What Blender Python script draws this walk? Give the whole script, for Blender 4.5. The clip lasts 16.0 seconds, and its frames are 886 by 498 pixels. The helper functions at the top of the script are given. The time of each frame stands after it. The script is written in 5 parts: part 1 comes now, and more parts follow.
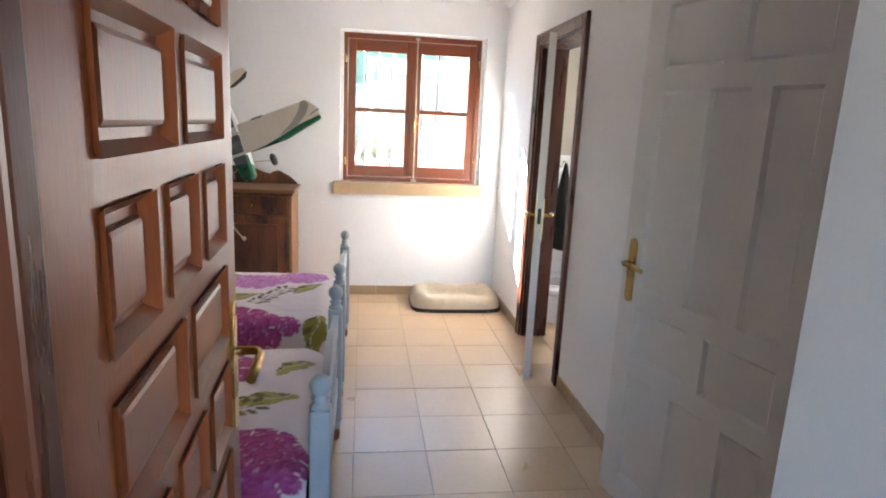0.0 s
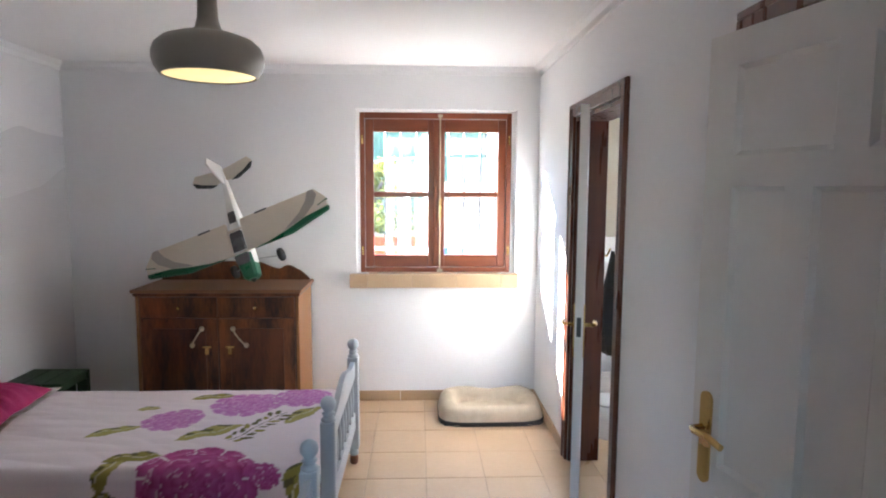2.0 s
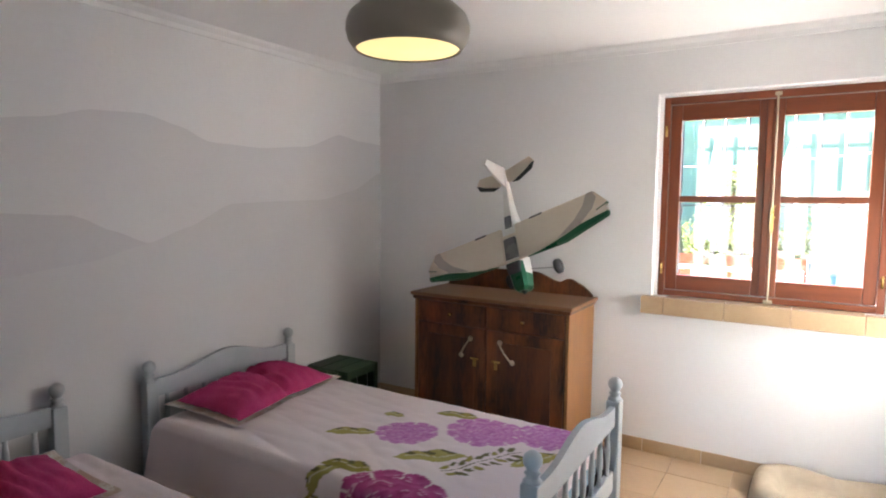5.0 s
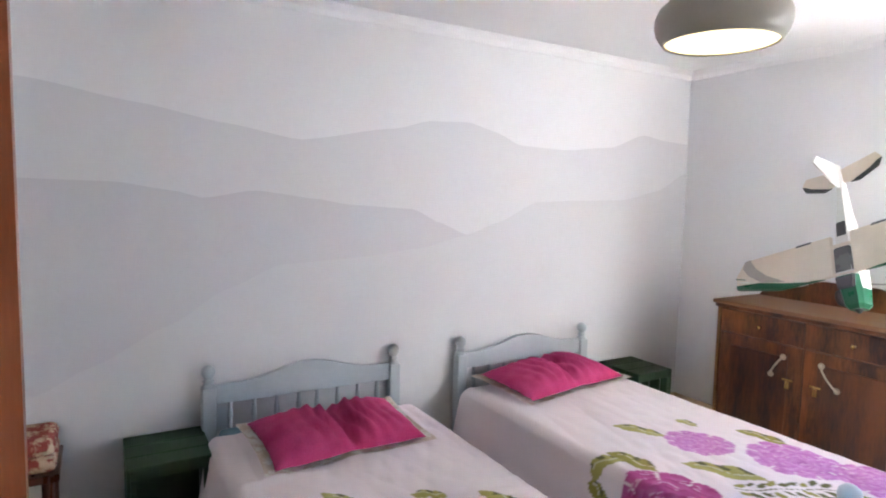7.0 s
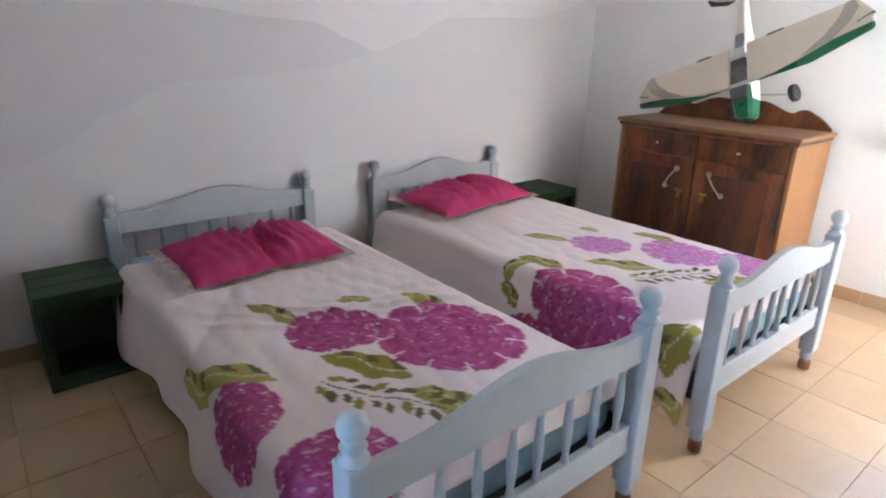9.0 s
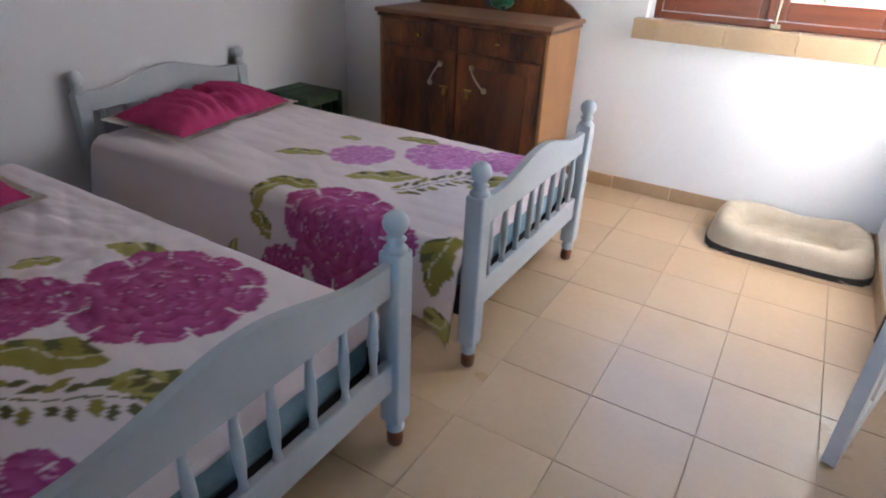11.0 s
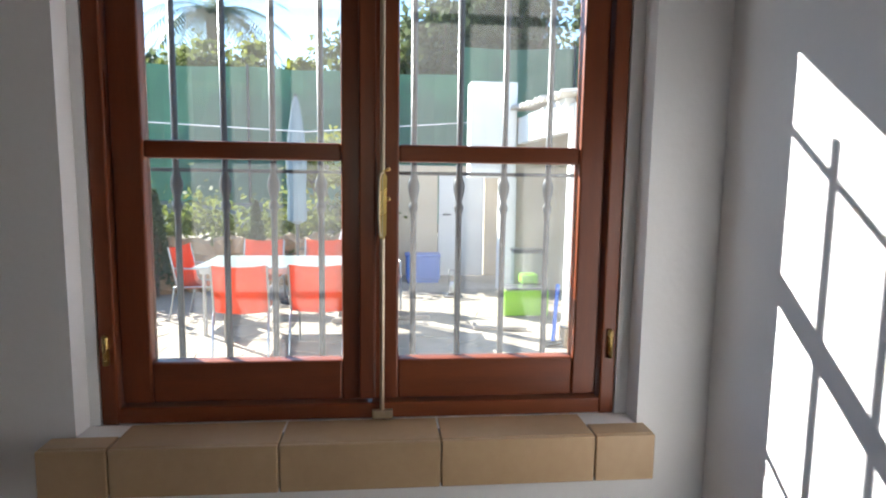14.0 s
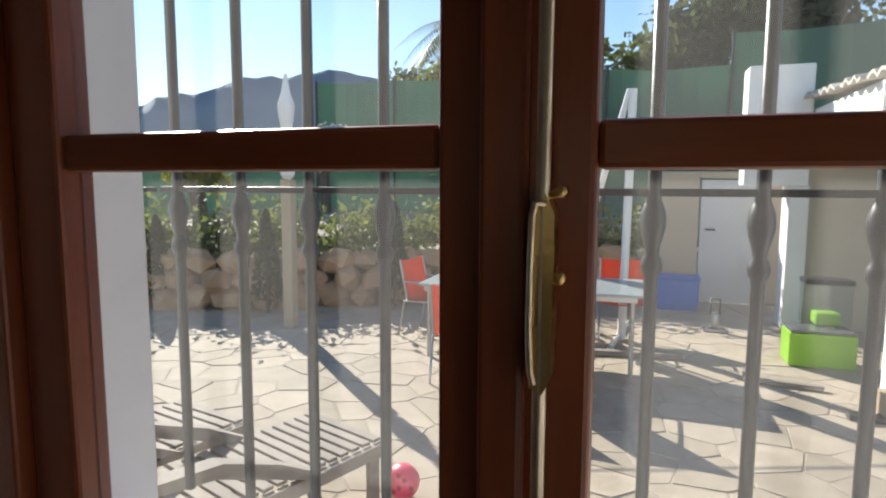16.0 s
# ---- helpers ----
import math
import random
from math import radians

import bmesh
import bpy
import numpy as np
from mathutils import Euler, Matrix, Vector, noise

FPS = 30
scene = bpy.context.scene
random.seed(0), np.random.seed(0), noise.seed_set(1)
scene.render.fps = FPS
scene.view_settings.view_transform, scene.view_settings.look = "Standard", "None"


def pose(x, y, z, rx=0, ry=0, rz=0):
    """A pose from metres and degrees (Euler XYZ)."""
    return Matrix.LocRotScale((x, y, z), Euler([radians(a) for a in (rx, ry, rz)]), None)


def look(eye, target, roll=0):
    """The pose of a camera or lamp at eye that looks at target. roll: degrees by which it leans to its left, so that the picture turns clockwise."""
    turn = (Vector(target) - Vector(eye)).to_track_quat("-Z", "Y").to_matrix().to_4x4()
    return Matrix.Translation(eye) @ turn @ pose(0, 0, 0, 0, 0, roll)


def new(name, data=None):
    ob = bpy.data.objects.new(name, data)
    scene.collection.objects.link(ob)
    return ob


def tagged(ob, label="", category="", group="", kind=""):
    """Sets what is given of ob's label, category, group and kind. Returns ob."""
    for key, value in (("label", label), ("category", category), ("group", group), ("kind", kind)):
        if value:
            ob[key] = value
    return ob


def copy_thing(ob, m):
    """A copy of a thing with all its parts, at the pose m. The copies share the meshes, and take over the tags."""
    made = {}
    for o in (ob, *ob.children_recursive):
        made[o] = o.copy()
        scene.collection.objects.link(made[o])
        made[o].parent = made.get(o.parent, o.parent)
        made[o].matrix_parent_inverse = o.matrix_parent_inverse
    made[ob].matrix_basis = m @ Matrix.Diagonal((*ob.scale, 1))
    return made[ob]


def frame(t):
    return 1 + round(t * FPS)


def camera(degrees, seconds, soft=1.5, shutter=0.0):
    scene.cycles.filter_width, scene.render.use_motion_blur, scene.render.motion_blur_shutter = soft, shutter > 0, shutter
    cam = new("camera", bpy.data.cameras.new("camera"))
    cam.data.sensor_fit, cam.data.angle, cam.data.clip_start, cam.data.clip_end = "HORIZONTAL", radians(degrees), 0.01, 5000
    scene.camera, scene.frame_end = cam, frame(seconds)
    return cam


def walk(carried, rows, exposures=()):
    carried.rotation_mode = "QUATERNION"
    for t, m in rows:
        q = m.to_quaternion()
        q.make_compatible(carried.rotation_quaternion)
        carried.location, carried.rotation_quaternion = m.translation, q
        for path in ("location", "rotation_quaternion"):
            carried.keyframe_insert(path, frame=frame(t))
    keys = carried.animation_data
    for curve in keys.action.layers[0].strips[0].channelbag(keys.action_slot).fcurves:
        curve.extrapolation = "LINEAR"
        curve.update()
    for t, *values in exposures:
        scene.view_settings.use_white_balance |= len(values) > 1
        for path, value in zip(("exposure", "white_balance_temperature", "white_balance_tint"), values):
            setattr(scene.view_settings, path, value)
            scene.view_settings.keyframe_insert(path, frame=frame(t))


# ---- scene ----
cam = camera(73.3, 16.0, soft=2.0)
PATH = [
    (0, (0.579, 0.28, 1.491), (0.849, 2.218, 1.08), 2.7),
    (0.5, (0.671, 0.561, 1.547), (1.12, 2.468, 1.148), 1.9),
    (1, (0.712, 0.722, 1.579), (1.217, 2.624, 1.223), 1.1),
    (1.5, (0.761, 0.821, 1.608), (1.184, 2.757, 1.34), 1.0),
    (2, (0.848, 0.9, 1.634), (0.929, 2.887, 1.427), 0.3),
    (2.5, (0.857, 1.01, 1.597), (0.683, 2.994, 1.415), 0.3),
    (3, (0.871, 1.183, 1.558), (0.585, 3.155, 1.388), 0.7),
    (3.2, (0.889, 1.284, 1.544), (0.583, 3.253, 1.378), 1.0),
    (5.3, (1.217, 1.603, 1.571), (-0.016, 3.169, 1.398), 0.4),
    (5.5, (1.221, 1.567, 1.562), (-0.131, 3.03, 1.387), 0.4),
    (6, (1.239, 1.515, 1.563), (-0.317, 2.76, 1.384), 0.8),
    (6.5, (1.29, 1.522, 1.558), (-0.379, 2.611, 1.383), 1.0),
    (7, (1.289, 1.514, 1.544), (-0.435, 2.513, 1.37), 1.3),
    (7.5, (1.251, 1.471, 1.525), (-0.493, 2.432, 1.339), 1.7),
    (8, (1.248, 1.456, 1.484), (-0.493, 2.417, 1.278), 1.7),
    (8.5, (1.264, 1.471, 1.43), (-0.34, 2.586, 0.998), 1.2),
    (8.7, (1.28, 1.477, 1.415), (-0.261, 2.632, 0.876), 1.0),
    (10.8, (1.234, 1.764, 1.306), (0.25, 3.237, 0.376), 2.9),
    (11, (1.219, 1.85, 1.344), (0.33, 3.378, 0.408), 2.6),
    (11.5, (1.152, 2.115, 1.424), (0.571, 3.818, 0.55), 2.2),
    (12, (1.042, 2.436, 1.536), (0.859, 4.322, 0.894), 1.1),
    (12.5, (1.009, 2.824, 1.547), (1.056, 4.771, 1.093), 0.3),
    (13, (0.958, 3.235, 1.505), (1.142, 5.201, 1.19), 0.5),
    (13.5, (0.943, 3.661, 1.531), (1.167, 5.631, 1.269), 0.8),
    (13.8, (0.968, 3.942, 1.532), (1.207, 5.911, 1.272), 1.1),
    (14, (1.011, 4.118, 1.522), (1.206, 6.095, 1.289), 0.8),
    (14.5, (0.979, 4.483, 1.535), (1.156, 6.461, 1.295), 1.2),
    (15, (1.009, 4.748, 1.555), (1.022, 6.735, 1.323), 1.1),
    (15.5, (1.075, 4.922, 1.562), (0.773, 6.886, 1.336), 0.6),
    (16, (1.072, 4.968, 1.546), (0.455, 6.858, 1.332), 0.2),
]
EXPOSURES = [(0.0, 5.3, 6500, 13), (0.5, 5.3, 6150, 12), (1.5, 5.05, 6150, 12), (2.0, 5.15, 6050, 12), (2.5, 5.15, 5950, 12), (3.2, 5.1, 6050, 12), (5.3, 5.1, 6500, 12), (6.0, 5.75, 6400, 12), (6.5, 6.1, 6050, 11), (7.0, 6.35, 5950, 11), (8.0, 6.4, 5950, 11), (8.7, 6.15, 6050, 11), (10.8, 5.25, 5950, 12), (11.5, 5.0, 5850, 12), (12.5, 4.25, 6050, 12), (13.0, 3.8, 5950, 12), (13.8, 3.0, 6150, 11), (14.5, 2.35, 6450, 11), (16.0, 1.68, 6700, 13)]
walk(cam, [(t, look(eye, target, roll)) for t, eye, target, roll in PATH], EXPOSURES)

# ---- daylight ----
SUN_TO = Vector((1.0, -0.99, -0.795)).normalized()   # the way the sunlight travels
world = bpy.data.worlds.new("world")
scene.world = world
world.use_nodes = True
wn = world.node_tree
sky = wn.nodes.new("ShaderNodeTexSky")
sky.sky_type = "NISHITA"
sky.sun_disc = False
sky.dust_density, sky.ozone_density = 0.05, 3.0
sky.sun_elevation = math.asin(-SUN_TO.z)
sky.sun_rotation = -math.atan2(1.0, 0.99)
wn.links.new(sky.outputs[0], wn.nodes["Background"].inputs[0])
wn.nodes["Background"].inputs[1].default_value = 0.075
sun = new("sun", bpy.data.lights.new("sun", "SUN"))
sun.data.energy, sun.data.angle, sun.data.color = 3.8, radians(0.38), (1.0, 0.95, 0.87)
sun.matrix_world = look((0, 0, 20), Vector((0, 0, 20)) + SUN_TO)


# ---- materials ----
def mat(name, colour, second=None, rough=0.6, metal=0.0, scale=6.0, bump=0.1, fine=90.0, stretch=(1, 1, 1), mix=0.5, vary=0.0, spec=0.5):
    """A surface whose colour wanders between two tones at a large and a fine scale, with relief."""
    m = bpy.data.materials.new(name)
    m.use_nodes = True
    nt = m.node_tree
    p = nt.nodes["Principled BSDF"]
    second = second or tuple(c * 0.86 for c in colour)
    co = nt.nodes.new("ShaderNodeTexCoord")
    mp = nt.nodes.new("ShaderNodeMapping")
    mp.inputs["Scale"].default_value = stretch
    nt.links.new(co.outputs["Object"], mp.inputs[0])
    big = nt.nodes.new("ShaderNodeTexNoise")
    big.inputs["Scale"].default_value, big.inputs["Detail"].default_value = scale, 5
    small = nt.nodes.new("ShaderNodeTexNoise")
    small.inputs["Scale"].default_value, small.inputs["Detail"].default_value = fine, 3
    info = nt.nodes.new("ShaderNodeObjectInfo")
    shift = nt.nodes.new("ShaderNodeVectorMath")
    shift.operation = "MULTIPLY_ADD"
    shift.inputs[1].default_value = (7.3, 3.1, 5.7)
    nt.links.new(info.outputs["Random"], shift.inputs[0])
    nt.links.new(mp.outputs[0], shift.inputs[2])
    for n in (big, small):
        nt.links.new(shift.outputs[0], n.inputs["Vector"])
    ramp = nt.nodes.new("ShaderNodeValToRGB")
    ramp.color_ramp.elements[0].position, ramp.color_ramp.elements[1].position = 0.5 - mix / 2, 0.5 + mix / 2
    ramp.color_ramp.elements[0].color, ramp.color_ramp.elements[1].color = (*second, 1), (*colour, 1)
    add = nt.nodes.new("ShaderNodeMath")
    add.operation = "MULTIPLY_ADD"
    add.inputs[1].default_value = 0.35
    nt.links.new(small.outputs[0], add.inputs[0])
    sub = nt.nodes.new("ShaderNodeMath")
    sub.operation = "SUBTRACT"
    sub.inputs[1].default_value = 0.175
    nt.links.new(big.outputs[0], sub.inputs[0])
    nt.links.new(sub.outputs[0], add.inputs[2])
    nt.links.new(add.outputs[0], ramp.inputs[0])
    out = ramp.outputs[0]
    if vary:
        hsv = nt.nodes.new("ShaderNodeHueSaturation")
        rng = nt.nodes.new("ShaderNodeMapRange")
        rng.inputs[3].default_value, rng.inputs[4].default_value = 1 - vary, 1 + vary
        nt.links.new(info.outputs["Random"], rng.inputs[0])
        nt.links.new(rng.outputs[0], hsv.inputs["Value"])
        nt.links.new(out, hsv.inputs["Color"])
        out = hsv.outputs[0]
    nt.links.new(out, p.inputs["Base Color"])
    rr = nt.nodes.new("ShaderNodeMapRange")
    rr.inputs[3].default_value, rr.inputs[4].default_value = max(rough - 0.12, 0.03), min(rough + 0.12, 1)
    nt.links.new(big.outputs[0], rr.inputs[0])
    nt.links.new(rr.outputs[0], p.inputs["Roughness"])
    p.inputs["Metallic"].default_value = metal
    p.inputs["Specular IOR Level"].default_value = spec
    if bump:
        b = nt.nodes.new("ShaderNodeBump")
        b.inputs["Strength"].default_value, b.inputs["Distance"].default_value = bump, 0.01
        nt.links.new(small.outputs[0], b.inputs["Height"])
        nt.links.new(b.outputs[0], p.inputs["Normal"])
    return m


def glass_mat(name, gloss=0.05, tint=(0.96, 0.98, 0.97), dust_haze=0.0):
    """A thin pane: mostly clear, with a slight sheen."""
    m = bpy.data.materials.new(name)
    m.use_nodes = True
    nt = m.node_tree
    nt.nodes.remove(nt.nodes["Principled BSDF"])
    a, b, mix = (nt.nodes.new(k) for k in ("ShaderNodeBsdfTransparent", "ShaderNodeBsdfGlossy", "ShaderNodeMixShader"))
    a.inputs[0].default_value = (*tint, 1)
    b.inputs["Roughness"].default_value = gloss
    mix.inputs[0].default_value = 0.035
    if dust_haze:
        # translucent dust film that also puts a bright haze over the view
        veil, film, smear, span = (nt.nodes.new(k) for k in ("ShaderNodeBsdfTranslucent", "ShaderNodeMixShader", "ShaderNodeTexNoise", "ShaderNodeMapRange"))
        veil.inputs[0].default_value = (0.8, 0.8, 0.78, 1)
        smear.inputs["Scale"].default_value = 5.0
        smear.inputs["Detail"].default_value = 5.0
        span.inputs["To Min"].default_value, span.inputs["To Max"].default_value = dust_haze * 0.4, dust_haze * 1.6
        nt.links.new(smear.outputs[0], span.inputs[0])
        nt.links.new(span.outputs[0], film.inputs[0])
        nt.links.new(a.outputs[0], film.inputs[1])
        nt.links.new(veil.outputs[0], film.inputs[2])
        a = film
    for src, dst in ((a.outputs[0], mix.inputs[1]), (b.outputs[0], mix.inputs[2]), (mix.outputs[0], nt.nodes["Material Output"].inputs[0])):
        nt.links.new(src, dst)
    return m


def print_mat(name, rough=0.9):
    """Cotton with a colour print held on the cloth's points, and a fine weave."""
    m = mat(name, (0.8, 0.8, 0.8), rough=rough, fine=260, bump=0.12, spec=0.2)
    nt = m.node_tree
    att = nt.nodes.new("ShaderNodeAttribute")
    att.attribute_name = "print"
    nt.links.new(att.outputs["Color"], nt.nodes["Principled BSDF"].inputs["Base Color"])
    return m


def glow_mat(name, colour, strength):
    m = bpy.data.materials.new(name)
    m.use_nodes = True
    p = m.node_tree.nodes["Principled BSDF"]
    p.inputs["Base Color"].default_value = (*colour, 1)
    p.inputs["Emission Color"].default_value = (*colour, 1)
    p.inputs["Emission Strength"].default_value = strength
    return m


PLASTER = mat("white_plaster", (0.86, 0.86, 0.865), (0.83, 0.83, 0.835), 0.85, scale=1.5, fine=45, bump=0.09)
CEIL = mat("ceiling_paint", (0.87, 0.87, 0.87), (0.85, 0.85, 0.85), 0.9, scale=2, fine=60, bump=0.05)
TILE = mat("terracotta_floor_tile", (0.60, 0.43, 0.27), (0.53, 0.365, 0.215), 0.32, scale=2.6, fine=38, bump=0.02, vary=0.05)
SKIRT = mat("tan_skirting_tile", (0.52, 0.37, 0.22), (0.44, 0.30, 0.17), 0.4, scale=4, fine=50, bump=0.03, vary=0.06)
GROUT = mat("grey_grout", (0.47, 0.35, 0.235), rough=0.9, scale=8, bump=0.15)
WINWOOD = mat("varnished_red_wood", (0.23, 0.060, 0.020), (0.15, 0.036, 0.013), 0.33, scale=3, fine=30, stretch=(9, 9, 1), bump=0.03)
WINWOODX = mat("varnished_red_wood_rail", (0.23, 0.060, 0.020), (0.15, 0.036, 0.013), 0.33, scale=3, fine=30, stretch=(1, 9, 9), bump=0.03)
DARKWOOD = mat("dark_varnished_frame_wood", (0.125, 0.036, 0.017), (0.07, 0.020, 0.010), 0.3, scale=3, fine=30, stretch=(9, 9, 1), bump=0.03)
DOORWOOD = mat("brown_door_wood", (0.33, 0.092, 0.033), (0.22, 0.055, 0.020), 0.33, scale=3, fine=26, stretch=(10, 10, 1), bump=0.04)
WALNUT = mat("walnut_veneer", (0.24, 0.080, 0.023), (0.028, 0.009, 0.004), 0.34, scale=2.6, fine=26, stretch=(2.8, 2.8, 0.7), bump=0.03, mix=0.34)
WALPANEL = mat("dark_walnut_panel", (0.15, 0.046, 0.014), (0.022, 0.007, 0.004), 0.32, scale=2.2, fine=22, stretch=(3, 3, 0.6), bump=0.03, mix=0.36)
WALSIDE = mat("light_worn_walnut", (0.36, 0.175, 0.062), (0.26, 0.115, 0.038), 0.45, scale=2.5, fine=24, stretch=(6, 6, 0.9), bump=0.04)
WALTOP = mat("worn_cabinet_top", (0.27, 0.135, 0.065), (0.20, 0.095, 0.045), 0.5, scale=3, fine=30, stretch=(1, 7, 7), bump=0.04)
WHITEDOOR = mat("white_lacquer_door", (0.80, 0.775, 0.74), (0.76, 0.735, 0.70), 0.42, scale=2, fine=40, bump=0.02)
GREYBED = mat("pale_blue_grey_paint", (0.45, 0.485, 0.51), (0.395, 0.43, 0.455), 0.42, scale=5, fine=50, bump=0.04)
BROWNFOOT = mat("bare_brown_foot", (0.24, 0.085, 0.035), rough=0.4, scale=8)
BRASS = mat("aged_brass", (0.62, 0.43, 0.17), (0.50, 0.33, 0.11), 0.28, metal=1.0, scale=8, bump=0.02)
PALEBRASS = mat("worn_silvered_brass", (0.62, 0.55, 0.42), (0.45, 0.38, 0.27), 0.35, metal=1.0, scale=20)
STEEL = mat("grey_steel", (0.45, 0.45, 0.45), rough=0.35, metal=1.0)
IRON = mat("grey_painted_iron", (0.04, 0.042, 0.043), (0.025, 0.026, 0.028), 0.38, scale=12, bump=0.06)
GREENWOOD = mat("dark_green_crate_wood", (0.035, 0.075, 0.032), (0.022, 0.048, 0.022), 0.6, scale=4, fine=30, stretch=(1, 6, 6), bump=0.12, vary=0.12)
VELVET = mat("magenta_velvet", (0.49, 0.056, 0.175), (0.34, 0.026, 0.105), 0.85, scale=9, fine=120, bump=0.2, spec=0.2)
PILLOWBACK = mat("white_floral_cotton", (0.80, 0.77, 0.72), (0.62, 0.50, 0.40), 0.9, scale=16, fine=140, mix=0.12, bump=0.1)
MATTRESS = mat("blue_mattress_ticking", (0.28, 0.42, 0.50), (0.16, 0.28, 0.36), 0.9, scale=10, bump=0.1)
DARKBASE = mat("dark_bed_base", (0.05, 0.045, 0.045), rough=0.8, scale=6)
FLEECE = mat("cream_fleece", (0.66, 0.57, 0.44), (0.56, 0.47, 0.35), 1.0, scale=14, fine=170, bump=0.6, spec=0.1)
DARKCLOTH = mat("charcoal_cloth", (0.045, 0.042, 0.042), (0.03, 0.03, 0.03), 0.95, scale=12, fine=160, bump=0.3)
PLASTIC = mat("white_plastic", (0.80, 0.80, 0.79), rough=0.35, scale=3, bump=0.0)
CERAMIC = mat("white_ceramic", (0.84, 0.84, 0.83), (0.82, 0.82, 0.81), 0.12, scale=2, bump=0.0)
CREAMFILM = mat("cream_covering_film", (0.74, 0.66, 0.55), (0.70, 0.62, 0.51), 0.4, scale=5, fine=40, bump=0.03)
WHITEFILM = mat("white_covering_film", (0.80, 0.79, 0.76), rough=0.35, scale=5, bump=0.02)
GREENFILM = mat("green_covering_film", (0.010, 0.125, 0.055), (0.008, 0.10, 0.045), 0.3, scale=5, bump=0.02)
BLACKFILM = mat("black_covering_film", (0.03, 0.035, 0.035), rough=0.35, scale=5)
GREYFILM = mat("grey_smoked_film", (0.13, 0.13, 0.135), rough=0.25, scale=5)
TAUPEFILM = mat("taupe_covering_film", (0.46, 0.41, 0.36), rough=0.4, scale=5)
RUBBER = mat("black_rubber", (0.03, 0.03, 0.033), rough=0.7, scale=20)
SHADE = mat("taupe_lamp_metal", (0.29, 0.265, 0.225), (0.27, 0.245, 0.205), 0.4, scale=4, bump=0.01)
SHADEIN = mat("cream_lamp_lining", (0.80, 0.74, 0.60), rough=0.6, scale=4, bump=0.0)
GLOW = glow_mat("warm_lamp_glow", (1.0, 0.76, 0.34), 0.034)
PANE = glass_mat("window_glass")
# tint dims the overbright view outdoors, the film lays haze on it
DUSTHAZE = glass_mat("dusty_hazed_glass", tint=(0.88, 0.90, 0.89), dust_haze=0.024)
COTTON = print_mat("floral_cotton")
PATCHCLOTH = mat("patterned_red_cloth", (0.55, 0.40, 0.28), (0.28, 0.05, 0.04), 0.9, scale=22, fine=90, mix=0.12)
MURAL_TOP = mat("mural_pale_grey", (0.83, 0.825, 0.83), (0.81, 0.805, 0.81), 0.87, scale=1.5, fine=45, bump=0.09)
MURAL_MID = mat("mural_light_grey", (0.72, 0.715, 0.725), (0.705, 0.70, 0.71), 0.87, scale=1.5, fine=45, bump=0.09)
MURAL_DEEP = mat("mural_mid_grey", (0.63, 0.62, 0.635), (0.615, 0.605, 0.62), 0.87, scale=1.5, fine=45, bump=0.09)
MURAL_LOW = mat("mural_low_grey", (0.66, 0.655, 0.66), (0.645, 0.64, 0.645), 0.87, scale=1.5, fine=45, bump=0.09)


# ---- building helpers ----
def mesh_of(name, bm, m, smooth=False):
    me = bpy.data.meshes.new(name)
    bmesh.ops.recalc_face_normals(bm, faces=bm.faces)
    bm.to_mesh(me)
    bm.free()
    for x in m if isinstance(m, (list, tuple)) else [m]:
        me.materials.append(x)
    if smooth:
        me.polygons.foreach_set("use_smooth", [True] * len(me.polygons))
    return me


def add_box(bm, a, b, bevel=0.0, index=0, m=None):
    (x0, y0, z0), (x1, y1, z1) = a, b
    vs = [bm.verts.new((x, y, z)) for x in (x0, x1) for y in (y0, y1) for z in (z0, z1)]
    fs = [bm.faces.new([vs[i] for i in f]) for f in ((0, 1, 3, 2), (4, 6, 7, 5), (0, 4, 5, 1), (2, 3, 7, 6), (0, 2, 6, 4), (1, 5, 7, 3))]
    for f in fs:
        f.material_index = index
    if m is not None:
        bmesh.ops.transform(bm, matrix=m, verts=vs)
    if bevel:
        es = list({e for f in fs for e in f.edges})
        r = bmesh.ops.bevel(bm, geom=es, offset=bevel, segments=2, affect="EDGES", profile=0.5)
        for f in r["faces"]:
            f.material_index = index


def boxes(name, parts, m, bevel=0.0, parent=None, mtx=None):
    bm = bmesh.new()
    for a, b in parts:
        add_box(bm, a, b, bevel)
    ob = new(name, mesh_of(name, bm, m))
    ob.parent = parent
    if mtx is not None:
        ob.matrix_basis = mtx
    return ob


def add_lathe(bm, profile, seg=20, m=None, index=0, caps=True):
    """Turns (radius, height) pairs about the z axis."""
    rings = []
    for r, z in profile:
        rings.append([bm.verts.new((max(r, 1e-4) * math.cos(k * math.tau / seg), max(r, 1e-4) * math.sin(k * math.tau / seg), z)) for k in range(seg)])
    for lo, hi in zip(rings, rings[1:]):
        for k in range(seg):
            bm.faces.new((lo[k], lo[(k + 1) % seg], hi[(k + 1) % seg], hi[k])).material_index = index
    for ring in (rings[0], rings[-1]) if caps else ():
        bm.faces.new(ring).material_index = index
    if m is not None:
        bmesh.ops.transform(bm, matrix=m, verts=[v for ring in rings for v in ring])


def lathe(name, profile, m, seg=20, parent=None, mtx=None, smooth=True, caps=True):
    bm = bmesh.new()
    add_lathe(bm, profile, seg, caps=caps)
    ob = new(name, mesh_of(name, bm, m, smooth))
    ob.parent = parent
    if mtx is not None:
        ob.matrix_basis = mtx
    return ob


